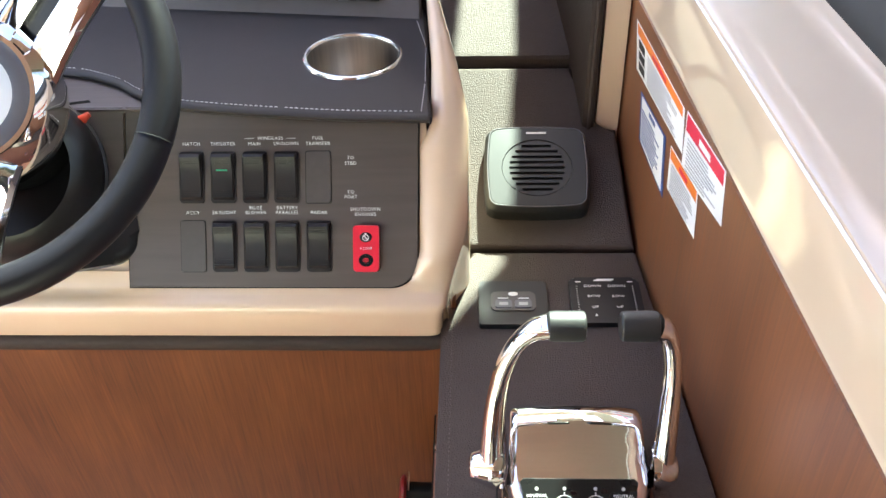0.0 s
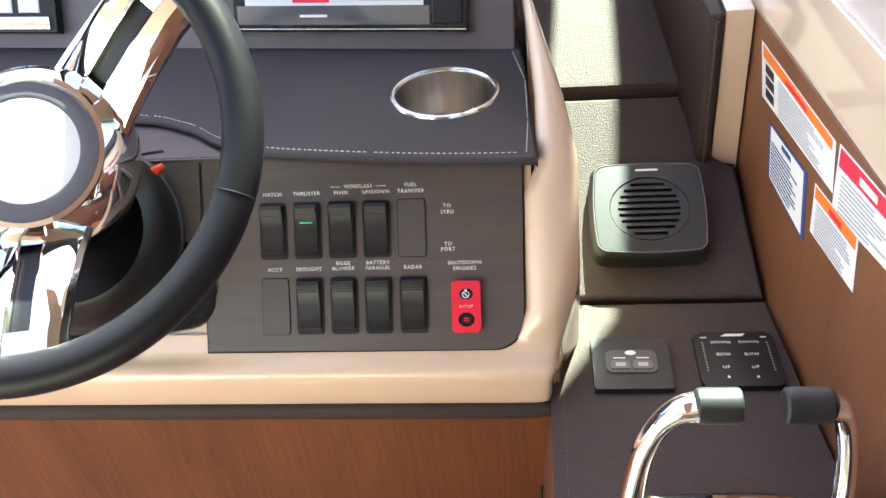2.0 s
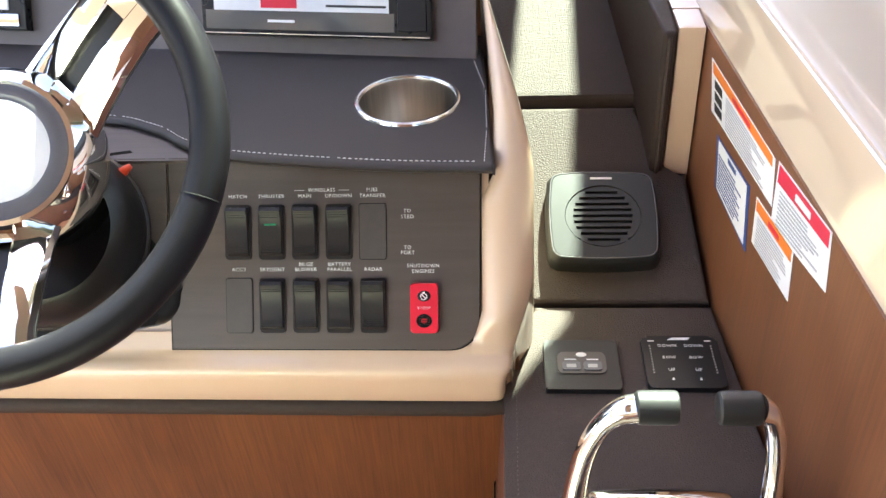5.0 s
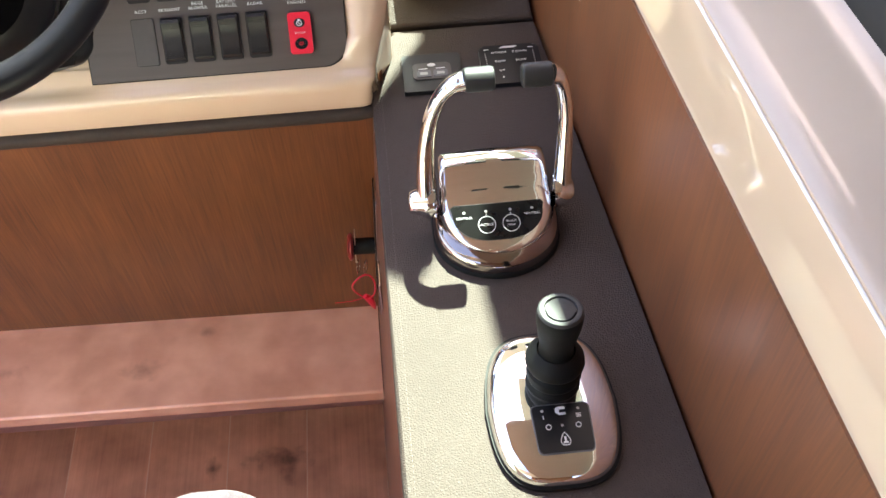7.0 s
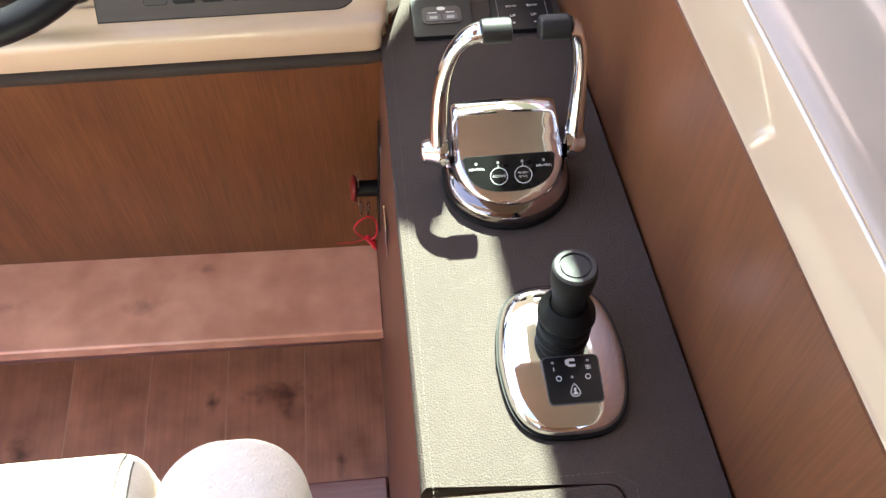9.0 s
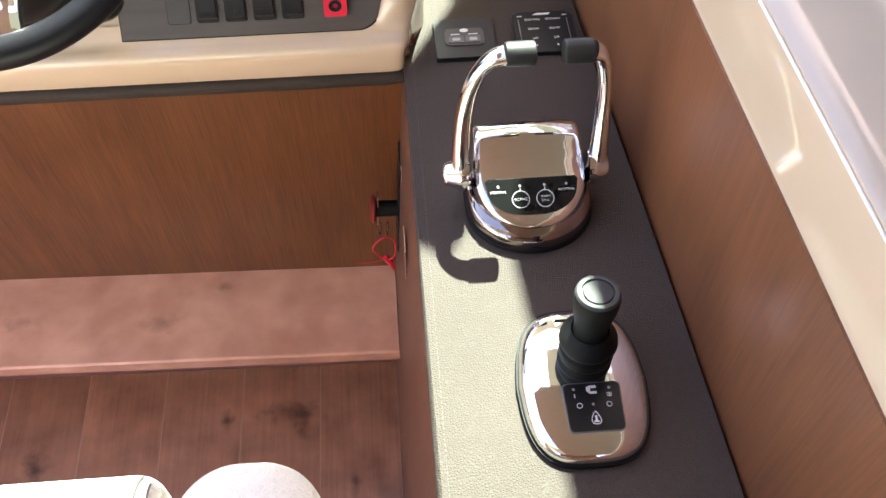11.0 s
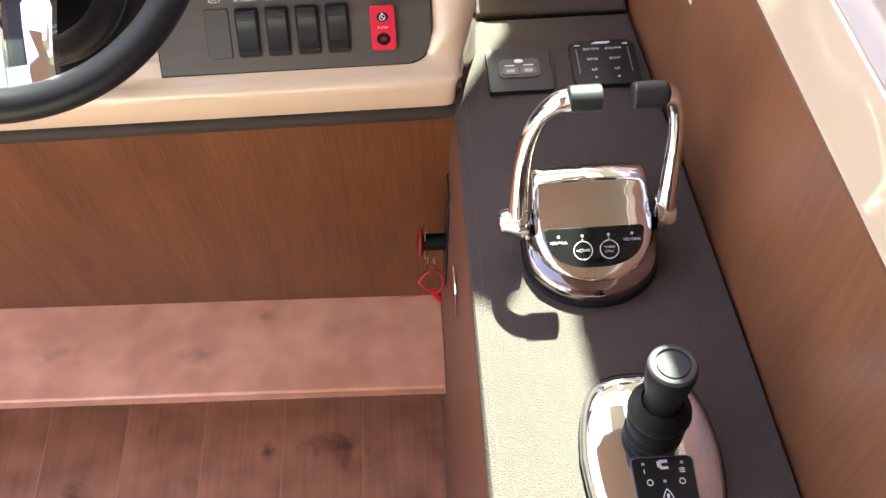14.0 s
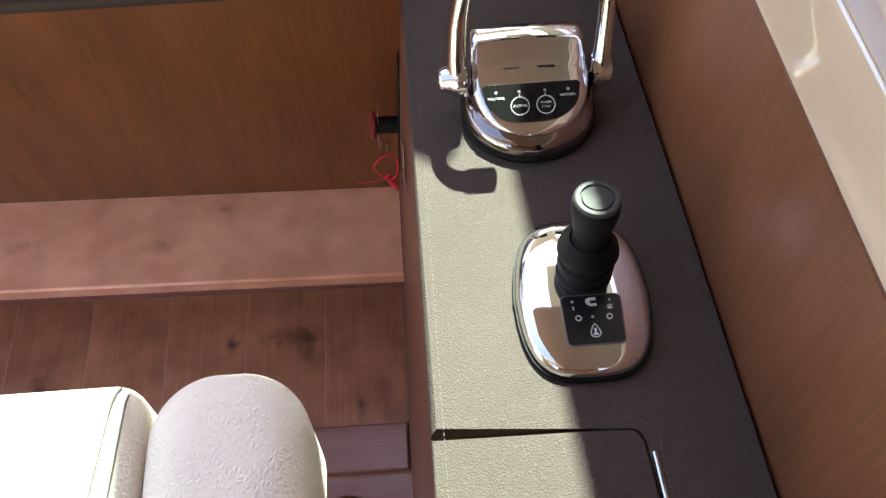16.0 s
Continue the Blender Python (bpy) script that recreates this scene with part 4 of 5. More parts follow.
SPC = Vector(on_slope(0.101, 0.8690, 0.0))
SPM = Matrix.Translation(SPC) @ Matrix.Rotation(SL, 4, "X") @ Matrix.Diagonal((1.035, 0.96, 1, 1))
spk.matrix_basis = SPM


def bulged(w, h, b, n=8, r=0.012):
    """A square with slightly bowed sides and round corners."""
    pts = []
    for x, y in rrect(w, h, r, 6):
        pts.append((x * (1 + b * (1 - (2 * y / h) ** 2)), y * (1 + b * (1 - (2 * x / w) ** 2))))
    dense = []
    for i, p in enumerate(pts):
        q = pts[(i + 1) % len(pts)]
        d = math.dist(p, q)
        k = max(1, int(d / 0.012))
        for j in range(k):
            x, y = p[0] + (q[0] - p[0]) * j / k, p[1] + (q[1] - p[1]) * j / k
            if k > 1:
                f = 4 * (j / k) * (1 - j / k) * 0.0022
                if abs(x) > abs(y):
                    x += math.copysign(f, x)
                else:
                    y += math.copysign(f, y)
            dense.append((x, y))
    return dense


sp_out = bulged(0.108, 0.108, 0.0)
rows = []
for k, h in ((1.03, 0.0), (1.03, 0.016), (1.015, 0.020), (0.985, 0.0235), (0.96, 0.0255), (0.93, 0.0265)):
    rows.append([(x * k, y * k, h) for x, y in sp_out])
sb = loft(rows, ring=True)
sb.verts.ensure_lookup_table()
case = part("case", sb, SPEAKER, spk, world_coords=False, sharp=50)
# face with slots cut through: strips left and right of a round grille
GR = 0.0375
fb = bmesh.new()
sp_in = [(x * 0.93, y * 0.93) for x, y in sp_out]
circ = []
for x, y in sp_in:
    a = math.atan2(y, x)
    circ.append((GR * math.cos(a), GR * math.sin(a) - 0.002))
loft([[(x, y, 0.0265) for x, y in sp_in], [(x * 1.03, y * 1.03, 0.0268) for x, y in circ], [(x * 1.01, y * 1.01, 0.0252) for x, y in circ], [(x, y, 0.0258) for x, y in circ]], fb, ring=True)
part("face", fb, SPEAKER, spk, world_coords=False, sharp=30)
gb_ = bmesh.new()
slots = 9
pitch = 2 * GR / (slots + 1.2)
lines = [-(slots - 1) / 2 * pitch + i * pitch for i in range(slots)]
edges_y = [-GR] + [v for y in lines for v in (y - 0.0018, y + 0.0018)] + [GR]
for a, b in zip(edges_y[::2], edges_y[1::2]):
    ws = [math.sqrt(max(0, GR * GR - v * v)) for v in (a, (a + b) / 2, b)]
    rows = [[(-w, v - 0.002, z) for w, v in zip(ws, (a, (a + b) / 2, b))] + [(w, v - 0.002, z) for w, v in list(zip(ws, (a, (a + b) / 2, b)))[::-1]] for z in (0.0225, 0.0258)]
    loft(rows, gb_, ring=True, caps=True)
for y in lines:
    half = 0.86 * math.sqrt(max(0, (GR * 0.93) ** 2 - y * y))
    w = math.sqrt(max(0, GR * GR - y * y)) + 0.0005
    for s in (1, -1):
        x0, x1 = sorted((s * half, s * w))
        box(x0, x1, y - 0.0038, y - 0.0002, 0.0225, 0.0258, bm=gb_)
part("grille", gb_, SPEAKER, spk, "slotted grille", world_coords=False)
part("cone", lathe([(0.0, 0.014), (0.02, 0.016), (0.039, 0.021)], 32, Matrix.Translation((0, -0.002, 0))), MATT_BLACK, spk, world_coords=False)
# grey line painted in for the highlight on the face's chamfer
part("face_rim", tube([(x * 0.955, y * 0.955, 0.0262) for x, y in sp_out], 0.0007, 6, side=(0, 0, 1), closed=True), HUB_GREY, spk, "fine grey line for the highlight on the rim", world_coords=False)
part("maker_mark", box(-0.011, 0.011, 0.0440, 0.0463, 0.0262, 0.0272), WHITE, spk, "small white maker mark", world_coords=False)

pod = thing("switch_module", "square black control module with two grey buttons", "control module", Matrix.Translation((0.0705, 0.6945, 0.690)))
part("plate", prism(rrect(0.070, 0.066, 0.002), 0, 0.006, 0.002, 2), BLACK, pod, world_coords=False)
part("key_field", prism(rrect(0.046, 0.029, 0.006), 0.005, 0.0072, 0.0008, 2, m=Matrix.Translation((0, 0.001, 0))), COVER, pod, "grey key field", world_coords=False)
for s in (-1, 1):
    part("button", prism(rrect(0.017, 0.011, 0.002), 0.007, 0.0085, 0.0006, 2, m=Matrix.Translation((s * 0.010, -0.0045, 0))), HUB_GREY, pod, "dark grey button", world_coords=False)
    part("button_mark", box(s * 0.010 - 0.0045, s * 0.010 + 0.0045, -0.007, -0.0025, 0.0082, 0.00875), GREY_PRINT, pod, world_coords=False)
    part("legend_bar", box(s * 0.0105 - 0.0055, s * 0.0105 + 0.0055, 0.0042, 0.0056, 0.0070, 0.00745), WHITE, pod, world_coords=False)
part("maker_mark", lathe([(0.0, 0.0076), (0.0042, 0.0076), (0.0046, 0.0070)], 24, Matrix.Translation((0, 0.0115, 0)) @ Matrix.Diagonal((1.15, 0.7, 1, 1))), WHITE, pod, world_coords=False)

tab = thing("trim_tab_control", "black trim tab keypad with white legends", "control keypad", Matrix.Translation((0.166, 0.699, 0.690)))
part("plate", prism(rrect(0.073, 0.070, 0.007), 0, 0.006, 0.002, 2), BLACK, tab, world_coords=False)
for s in (-1, 1):
    for word, y in (("BOW", 0.020), ("BOW", 0.004), ("UP", -0.0125)):
        lettering("DOWN" if y > 0.01 else word, 0.0051, Matrix.Translation((0.166 + s * 0.0125, 0.699 + y, 0.697)), WHITE, tab)
    part("arrow", prism([(-0.0014, 0), (0.0014, 0), (0, 0.003)], 0.0066, 0.0071, m=Matrix.Translation((s * 0.0125, -0.0255, 0))), WHITE, tab, world_coords=False)
    part("top_bar", box(s * 0.027 - 0.003, s * 0.027 + 0.003, 0.0270, 0.0280, 0.0059, 0.0065), WHITE, tab, world_coords=False)
    led = bmesh.new()
    for k in range(11):
        box(s * 0.029 - 0.0007, s * 0.029 + 0.0007, 0.020 - k * 0.0036, 0.0208 - k * 0.0036, 0.0059, 0.0065, bm=led)
    part("level_marks", led, GREY_PRINT, tab, world_coords=False)
part("maker_mark", prism([(-0.011, 0.029), (0.008, 0.029), (0.011, 0.032), (-0.006, 0.032)], 0.0059, 0.0066), WHITE, tab, world_coords=False)

# engine control head
CX = 0.1130
ctl = thing("engine_control", "polished chrome twin-lever engine control on the console", "engine control", Matrix.Translation((CX, 0.47, 0.690)))


def curve_at(pts, y):
    for (a, za), (b, zb) in zip(pts, pts[1:]):
        if y <= b:
            return za + (zb - za) * max(0.0, (y - a) / (b - a))
    return pts[-1][1]


def head_rows(floor_z, prof, y_front, y_back, half, round_front=0.056, round_back=0.026):
    """Rows across the control head, round in plan at the front and softly squared above."""
    ys = [y_front + round_front * (1 - math.cos(math.pi / 2 * k / 10)) for k in range(11)]
    ys += [y_front + round_front + (y_back - round_back - y_front - round_front) * k / 12 for k in range(1, 13)]
    ys += [y_back - round_back + round_back * math.sin(math.pi / 2 * k / 6) for k in range(1, 7)]
    rows = []
    for y in ys:
        w = half
        if y < y_front + round_front:
            w = half * math.sqrt(max(1e-6, 1 - ((y_front + round_front - y) / round_front) ** 2))
        if y > y_back - round_back:
            w = half * (0.72 + 0.28 * math.sqrt(max(0.0, 1 - ((y - y_back + round_back) / round_back) ** 2)))
        top = curve_at(prof, y)
        tall = top - floor_z
        r = min(0.0085, tall * 0.6, w * 0.6)
        wt = w * (1 - 1.5 * tall)
        side = [(w, 0.0), (w + (wt - w) * 0.35, (tall - r) * 0.35), (w + (wt - w) * 0.75, (tall - r) * 0.75)]
        side += [(wt - r + r * math.cos(math.pi / 2 * k / 6), tall - r + r * math.sin(math.pi / 2 * k / 6)) for k in range(7)]
        side += [((wt - r) * f, tall + 0.0030 * (1 - f * f)) for f in (0.75, 0.45, 0.15)]
        rows.append([(CX - x, y, floor_z + h) for x, h in side] + [(CX + x, y, floor_z + h) for x, h in side[::-1]])
    return rows


prof = [(0.400, 0.7122), (0.403, 0.7138), (0.407, 0.7152), (0.413, 0.7172), (0.430, 0.7252), (0.447, 0.7330), (0.456, 0.7358), (0.463, 0.7376), (0.469, 0.7400), (0.474, 0.7436), (0.478, 0.7472), (0.482, 0.7500), (0.488, 0.7518), (0.495, 0.7520), (0.502, 0.7500), (0.509, 0.7455), (0.517, 0.7370), (0.526, 0.7240), (0.534, 0.7115)]
part("body", loft(head_rows(0.7090, prof, 0.3995, 0.534, 0.0580), caps=True), CHROME, ctl, "polished chrome housing", sharp=60)
# skirt: its chrome colour is darkened for the reflected leather
sk = []
for z, g, yf, yb in ((0.6905, 0.0632, 0.3865, 0.5410), (0.694, 0.0632, 0.3865, 0.541), (0.700, 0.0630, 0.3870, 0.5400), (0.7065, 0.0624, 0.3890, 0.537), (0.7105, 0.0607, 0.3945, 0.5345), (0.7125, 0.0585, 0.3985, 0.5330), (0.7100, 0.0560, 0.4020, 0.5300)):
    edge_row = head_rows(z, [(0.3, z + 0.0001), (0.6, z + 0.0001)], yf, yb, g)
    sk.append([r[0] for r in edge_row] + [r[-1] for r in edge_row[::-1]])
part("skirt", loft(sk, ring=True), DARK_CHROME, ctl, "polished skirt darkened for the leather it reflects", sharp=60)
part("gasket", loft(head_rows(0.6890, [(0.38, 0.6935), (0.56, 0.6935)], 0.3845, 0.5425, 0.0648), caps=True), MATT_BLACK, ctl, "black rubber gasket")
# black key panel on the front slope
FT = math.atan2(0.7345 - 0.7145, 0.447 - 0.4095)
FM = Matrix.Translation((CX - 0.001, 0.4268, 0.7258)) @ Matrix.Rotation(FT, 4, "X")
kp = []
for k in range(25):
    t = math.pi + math.pi * k / 24
    kp.append((0.0445 * math.copysign(abs(math.cos(t)) ** 0.75, math.cos(t)), 0.010 + 0.0275 * math.sin(t)))
kp += [(0.046, 0.0165), (0.043, 0.0195), (-0.043, 0.0195), (-0.046, 0.0165)]
keyp = part("key_panel", prism(kp, -0.004, 0.0028, 0.0006, 1, m=FM), BEZEL, ctl, "gloss black key panel")
lettering("ACTIVE", 0.0036, FM @ Matrix.Translation((-0.0115, -0.002, 0.003)), WHITE, keyp)
lettering("WARM", 0.0030, FM @ Matrix.Translation((0.0125, 0.000, 0.003)), WHITE, keyp)
lettering("SYNC", 0.0030, FM @ Matrix.Translation((0.0125, -0.0040, 0.003)), WHITE, keyp)
for s in (-1, 1):
    lettering("NEUTRAL", 0.0034, FM @ Matrix.Translation((s * 0.0335 + 0.0005, 0.006, 0.003)), WHITE, keyp)
    part("key_ring", ring(0.0084, 0.00035, FM @ Matrix.Translation((s * 0.012 + 0.0005, -0.002, 0.003))), WHITE, keyp)
    part("ring_tick", box(-0.0003, 0.0003, 0.0066, 0.0090, 0.0027, 0.0032, m=FM @ Matrix.Translation((s * 0.012 + 0.0005, 0, 0))), WHITE, keyp)
    for x in (0.012, 0.0335):
        part("indicator", lathe([(0.0, 0.0034), (0.0013, 0.0032), (0.0015, 0.0026)], 14, FM @ Matrix.Translation((s * x + 0.0005, 0.0115, 0))), GREY_PRINT, keyp)
# levers lie close against the housing, broad at the boss and slim at the knee
arms = {-1: ([(0.0445, 0.458, 0.722), (0.0440, 0.463, 0.740), (0.0445, 0.470, 0.762), (0.0475, 0.480, 0.790), (0.0535, 0.487, 0.816), (0.0630, 0.491, 0.836), (0.0750, 0.4925, 0.8485), (0.0865, 0.4925, 0.8525)], 0.0995),
        1: ([(0.1800, 0.458, 0.722), (0.1805, 0.463, 0.740), (0.1815, 0.470, 0.762), (0.1825, 0.480, 0.790), (0.1820, 0.487, 0.816), (0.1790, 0.491, 0.835), (0.1740, 0.4925, 0.8480), (0.1670, 0.4925, 0.8525)], 0.1535)}
for s, (way, gx) in arms.items():
    line = smooth_path(way, 5)
    n = len(line)
    wide = [0.0145 - 0.0050 * min(1.0, 2.2 * i / n) + 0.0020 * max(0.0, (i / n - 0.72) / 0.28) for i in range(n)]
    lev = part("lever", tube(line, wide, 20, flat=0.70), CHROME, ctl, "polished curved lever")
    part("lever_edge", tube([p + Vector((-s * wide[i] * 0.66, -wide[i] * 0.35, 0)) for i, p in enumerate(line[3:-4])], 0.0012, 8), DARK_CHROME, lev, "raised inner edge")
    part("grip", lathe([(0.0, -0.0145), (0.0095, -0.0145), (0.0112, -0.0130), (0.0117, -0.009), (0.0117, 0.0115), (0.0108, 0.0135), (0.0085, 0.0142), (0.0, 0.0142)], 28, Matrix.Translation((gx, 0.4925, 0.8525)) @ Matrix.Rotation(radians(90), 4, "Y")), SPEAKER, lev, "black grip")
    reach = 0.0150 if s < 0 else 0.0090
    part("pivot", lathe([(0.0, reach), (0.0098, reach), (0.0112, reach - 0.0010), (0.0120, reach - 0.003), (0.0140, 0.006), (0.0165, 0.001), (0.0185, -0.005), (0.0170, -0.011), (0.0, -0.011)], 32, Matrix.Translation((way[0][0] + s * 0.002, 0.460, 0.729)) @ Matrix.Rotation(radians(90 * s), 4, "Y")), CHROME, lev, "round chrome pivot boss")
    part("pivot_disc", lathe([(0.0, reach + 0.0012), (0.0070, reach + 0.0010), (0.0085, reach - 0.0002)], 28, Matrix.Translation((way[0][0] + s * 0.002, 0.460, 0.729)) @ Matrix.Rotation(radians(90 * s), 4, "Y")), DARK_CHROME, lev, "dark end disc")

# joystick
jc = Vector((0.1335, 0.2375))
joy = thing("joystick", "black docking joystick on a polished chrome base", "joystick", Matrix.Translation((jc.x, jc.y, 0.690)))


def joy_outline(k, n=56):
    pts = []
    for i in range(n):
        t = 2 * math.pi * i / n
        c, s = math.cos(t), math.sin(t)
        e = 0.62
        x = 0.0565 * math.copysign(abs(c) ** e, c)
        y = 0.0745 * math.copysign(abs(s) ** e, s)
        x *= 1 - 0.11 * (y / 0.0745 if y > 0 else 0) - 0.07 * (-y / 0.0745 if y < 0 else 0)
        pts.append((jc.x + x * k, jc.y + y * k))
    return pts


rows = []
for k, h in ((1.0, 0.003), (1.0, 0.0055), (0.985, 0.0085), (0.955, 0.0118), (0.91, 0.0142), (0.84, 0.0160), (0.70, 0.0175), (0.50, 0.0185), (0.25, 0.019), (0.02, 0.019)):
    rows.append([(x, y, 0.690 + h) for x, y in joy_outline(k)])
part("base", loft(rows, ring=True), CHROME, joy, "polished chrome base", sharp=60)
part("gasket", prism(joy_outline(1.03), 0.6895, 0.6945, 0.0015, 2), MATT_BLACK, joy)
JM = Matrix.Translation((0.1375, 0.2085, 0.7082)) @ Matrix.Rotation(radians(2.0), 4, "X")
jk = part("key_panel", prism([(x * (1 - 0.05 * (y < 0)), y) for x, y in rrect(0.0490, 0.0435, 0.004)], -0.006, 0.0014, 0.0004, 1, m=JM), BLACK, joy, "black key panel with white symbols")
part("panel_surround", prism([(x * (1 - 0.05 * (y < 0)), y) for x, y in rrect(0.0512, 0.0457, 0.005)], -0.006, 0.0009, 0.0004, 1, m=JM), HUB_GREY, joy)
# white symbols
part("symbol_bar", box(-0.0158, -0.0150, 0.0088, 0.0124, 0.0013, 0.0017, m=JM), WHITE, jk)
part("maker_mark", prism([(-0.0045, 0.0145), (-0.0045, 0.018), (-0.0015, 0.0195), (0.0042, 0.0195), (0.0042, 0.0170), (-0.001, 0.0170), (-0.001, 0.0140), (0.0042, 0.0140), (0.0042, 0.0118), (-0.0015, 0.0118)], 0.0013, 0.0017, m=JM), WHITE, jk)
sy = bmesh.new()
for k in range(3):
    box(0.0126, 0.0170, 0.0088 + k * 0.0014, 0.0094 + k * 0.0014, 0.0013, 0.0017, bm=sy, m=None)
box(0.0145, 0.0151, 0.0082, 0.0124, 0.0013, 0.0017, bm=sy)
sy.transform(JM)
part("symbol_lines", sy, WHITE, jk)
for s in (-1, 1):
    part("symbol_ring", ring(0.0022, 0.00042, JM @ Matrix.Translation((s * 0.0128 + 0.0005, 0.0015, 0.0016))), WHITE, jk)
    part("indicator", lathe([(0.0, 0.0018), (0.0012, 0.0017), (0.0014, 0.0012)], 12, JM @ Matrix.Translation((s * 0.0155, 0.0168, 0))), GREY_PRINT, jk)
part("indicator", lathe([(0.0, 0.0018), (0.0012, 0.0017), (0.0014, 0.0012)], 12, JM @ Matrix.Translation((-0.0005, 0.0022, 0))), GREY_PRINT, jk)
part("symbol_drop", tube([JM @ Vector((x, y, 0.0016)) for x, y in ((0, -0.0042), (0.0018, -0.0065), (0.0038, -0.0105), (0.0040, -0.0135), (0.0026, -0.0155), (0, -0.0160), (-0.0026, -0.0155), (-0.0040, -0.0135), (-0.0038, -0.0105), (-0.0018, -0.0065))], 0.0004, 6, side=(0, 0, 1), closed=True), WHITE, jk)
part("symbol_stick", prism([(-0.0022, -0.0142), (0.0022, -0.0142), (0.0022, -0.0130), (0.0008, -0.0122), (0.0010, -0.0082), (-0.0010, -0.0082), (-0.0008, -0.0122), (-0.0022, -0.0130)], 0.0013, 0.0017, m=JM), WHITE, jk)
SM = Matrix.Translation((0.1365, 0.2555, 0.706)) @ Matrix.Rotation(radians(-6), 4, "X") @ Matrix.Rotation(radians(1), 4, "Y")
part("boot", lathe([(0.0235, 0.0), (0.0240, 0.003), (0.0215, 0.006), (0.0205, 0.008), (0.0228, 0.011), (0.0242, 0.015), (0.0232, 0.0195), (0.0200, 0.0222), (0.0200, 0.0245), (0.0240, 0.0275), (0.0258, 0.0315), (0.0248, 0.0370), (0.0200, 0.0425), (0.0165, 0.046)], 40, SM), MATT_BLACK, joy, "ribbed rubber boot")
stk = part("stick", lathe([(0.0152, 0.043), (0.0146, 0.050), (0.0152, 0.058), (0.0172, 0.068), (0.0190, 0.080), (0.0196, 0.089), (0.0190, 0.0935), (0.0160, 0.0940)], 40, SM), STICK, joy, "black grip")
part("cap", lathe([(0.0189, 0.0936), (0.0186, 0.0950), (0.0174, 0.0965), (0.0158, 0.0969), (0.0138, 0.0966), (0.0133, 0.0945), (0.0124, 0.0945), (0.0119, 0.0962), (0.006, 0.0968), (0.0, 0.0970)], 40, SM), CAP, stk, "dark grey round cap")

# ---- labels on the veneer ----
def on_wall(y, z, h=0.0):
    return Vector((wall_x(y) - 0.0006 - h, y, z))


def label_thing(corners, band, bandmat, text, cat_label, border=None, figure=False):
    """A vinyl label on the hull side; corners are top fore, top aft, bottom aft, bottom fore as (y, z)."""
    tf, ta, ba, bf = [Vector(c) for c in corners]
    e = thing("warning_label", cat_label, "label", Matrix.Translation(on_wall(*((tf + ta + ba + bf) / 4))), group="labels on the veneer")

    def at(u, v):
        return tf.lerp(ta, u).lerp(bf.lerp(ba, u), v)

    def quad(u0, u1, v0, v1, h):
        bm = bmesh.new()
        ring_ = [at(u0, v0), at(u1, v0), at(u1, v1), at(u0, v1)]
        a = [bm.verts.new(on_wall(q.x, q.y, h)) for q in ring_]
        b = [bm.verts.new(on_wall(q.x, q.y, h - 0.0003)) for q in ring_]
        bm.faces.new(a)
        for i in range(4):
            bm.faces.new((a[i], a[(i + 1) % 4], b[(i + 1) % 4], b[i]))
        return bm

    sheet = part("sheet", quad(0, 1, 0, 1, 0.0), border or PAPER, e)
    if border:
        part("field", quad(0.07, 0.93, 0.045, 0.955, 0.0003), PAPER, e)
    if band:
        part("band", quad(0.03, 0.97, 0.03, band, 0.0003), bandmat, e)
        part("band_word", quad(0.38, 0.66, 0.03 + band * 0.3, band * 0.78, 0.0006), RED if bandmat is ORANGE else PAPER, e)
    v = (band or 0.2) + 0.07
    r = random.Random(int(tf.x * 1000))
    while v < 0.93:
        u0 = 0.27 if figure else 0.10
        part("text_bar", quad(u0, u0 + (0.9 - u0) * r.uniform(0.6, 1.0), v, v + 0.028, 0.0006), GREY_PRINT if not border else BLUE, e)
        v += 0.066
    if border:
        part("emblem", quad(0.38, 0.62, 0.09, 0.17, 0.0006), BLUE, e)
    if figure:
        for v0 in (0.30, 0.52, 0.74):
            part("pictogram", quad(0.07, 0.20, v0, v0 + 0.16, 0.0006), INK, e)
    return e


label_thing(((0.9110, 0.9060), (0.7090, 0.9120), (0.6970, 0.8730), (0.8890, 0.8590)), 0.24, ORANGE, True, "white warning label with an orange band on teak veneer", figure=True)
label_thing(((0.8600, 0.8480), (0.7520, 0.8570), (0.7340, 0.7980), (0.8440, 0.7980)), 0, None, True, "white notice with a dark blue border on teak veneer", border=BLUE)
label_thing(((0.7320, 0.8600), (0.6400, 0.8710), (0.6300, 0.8280), (0.7250, 0.8170)), 0.26, ORANGE, True, "small white label with an orange band on teak veneer")
label_thing(((0.7010, 0.9150), (0.5880, 0.9260), (0.5760, 0.8820), (0.6930, 0.8600)), 0.30, CRIMSON, True, "white danger label with a crimson band on teak veneer")

# ---- footwell ----
step = thing("footrest_step", "reddish cherry wood footrest step below the dash", "step", Matrix.Translation((-0.4, 0.65, 0)))
sx1 = side_x(0.19) - 0.001
tread = slab(([(-2.2, 0.622, 0.19), (sx1, 0.564, 0.19), (sx1, 0.728, 0.19), (-2.2, 0.79, 0.19)], [(-2.2, 0.628, 0.157), (sx1, 0.570, 0.157), (sx1, 0.728, 0.157), (-2.2, 0.79, 0.157)]))
nose = [e for e in tread.edges if all(v.co.y < 0.63 and v.co.z > 0.18 for v in e.verts)]
bmesh.ops.bevel(tread, geom=nose, offset=0.005, segments=3, profile=0.5, affect="EDGES")
part("tread", tread, CHERRY, step, "cherry wood tread")
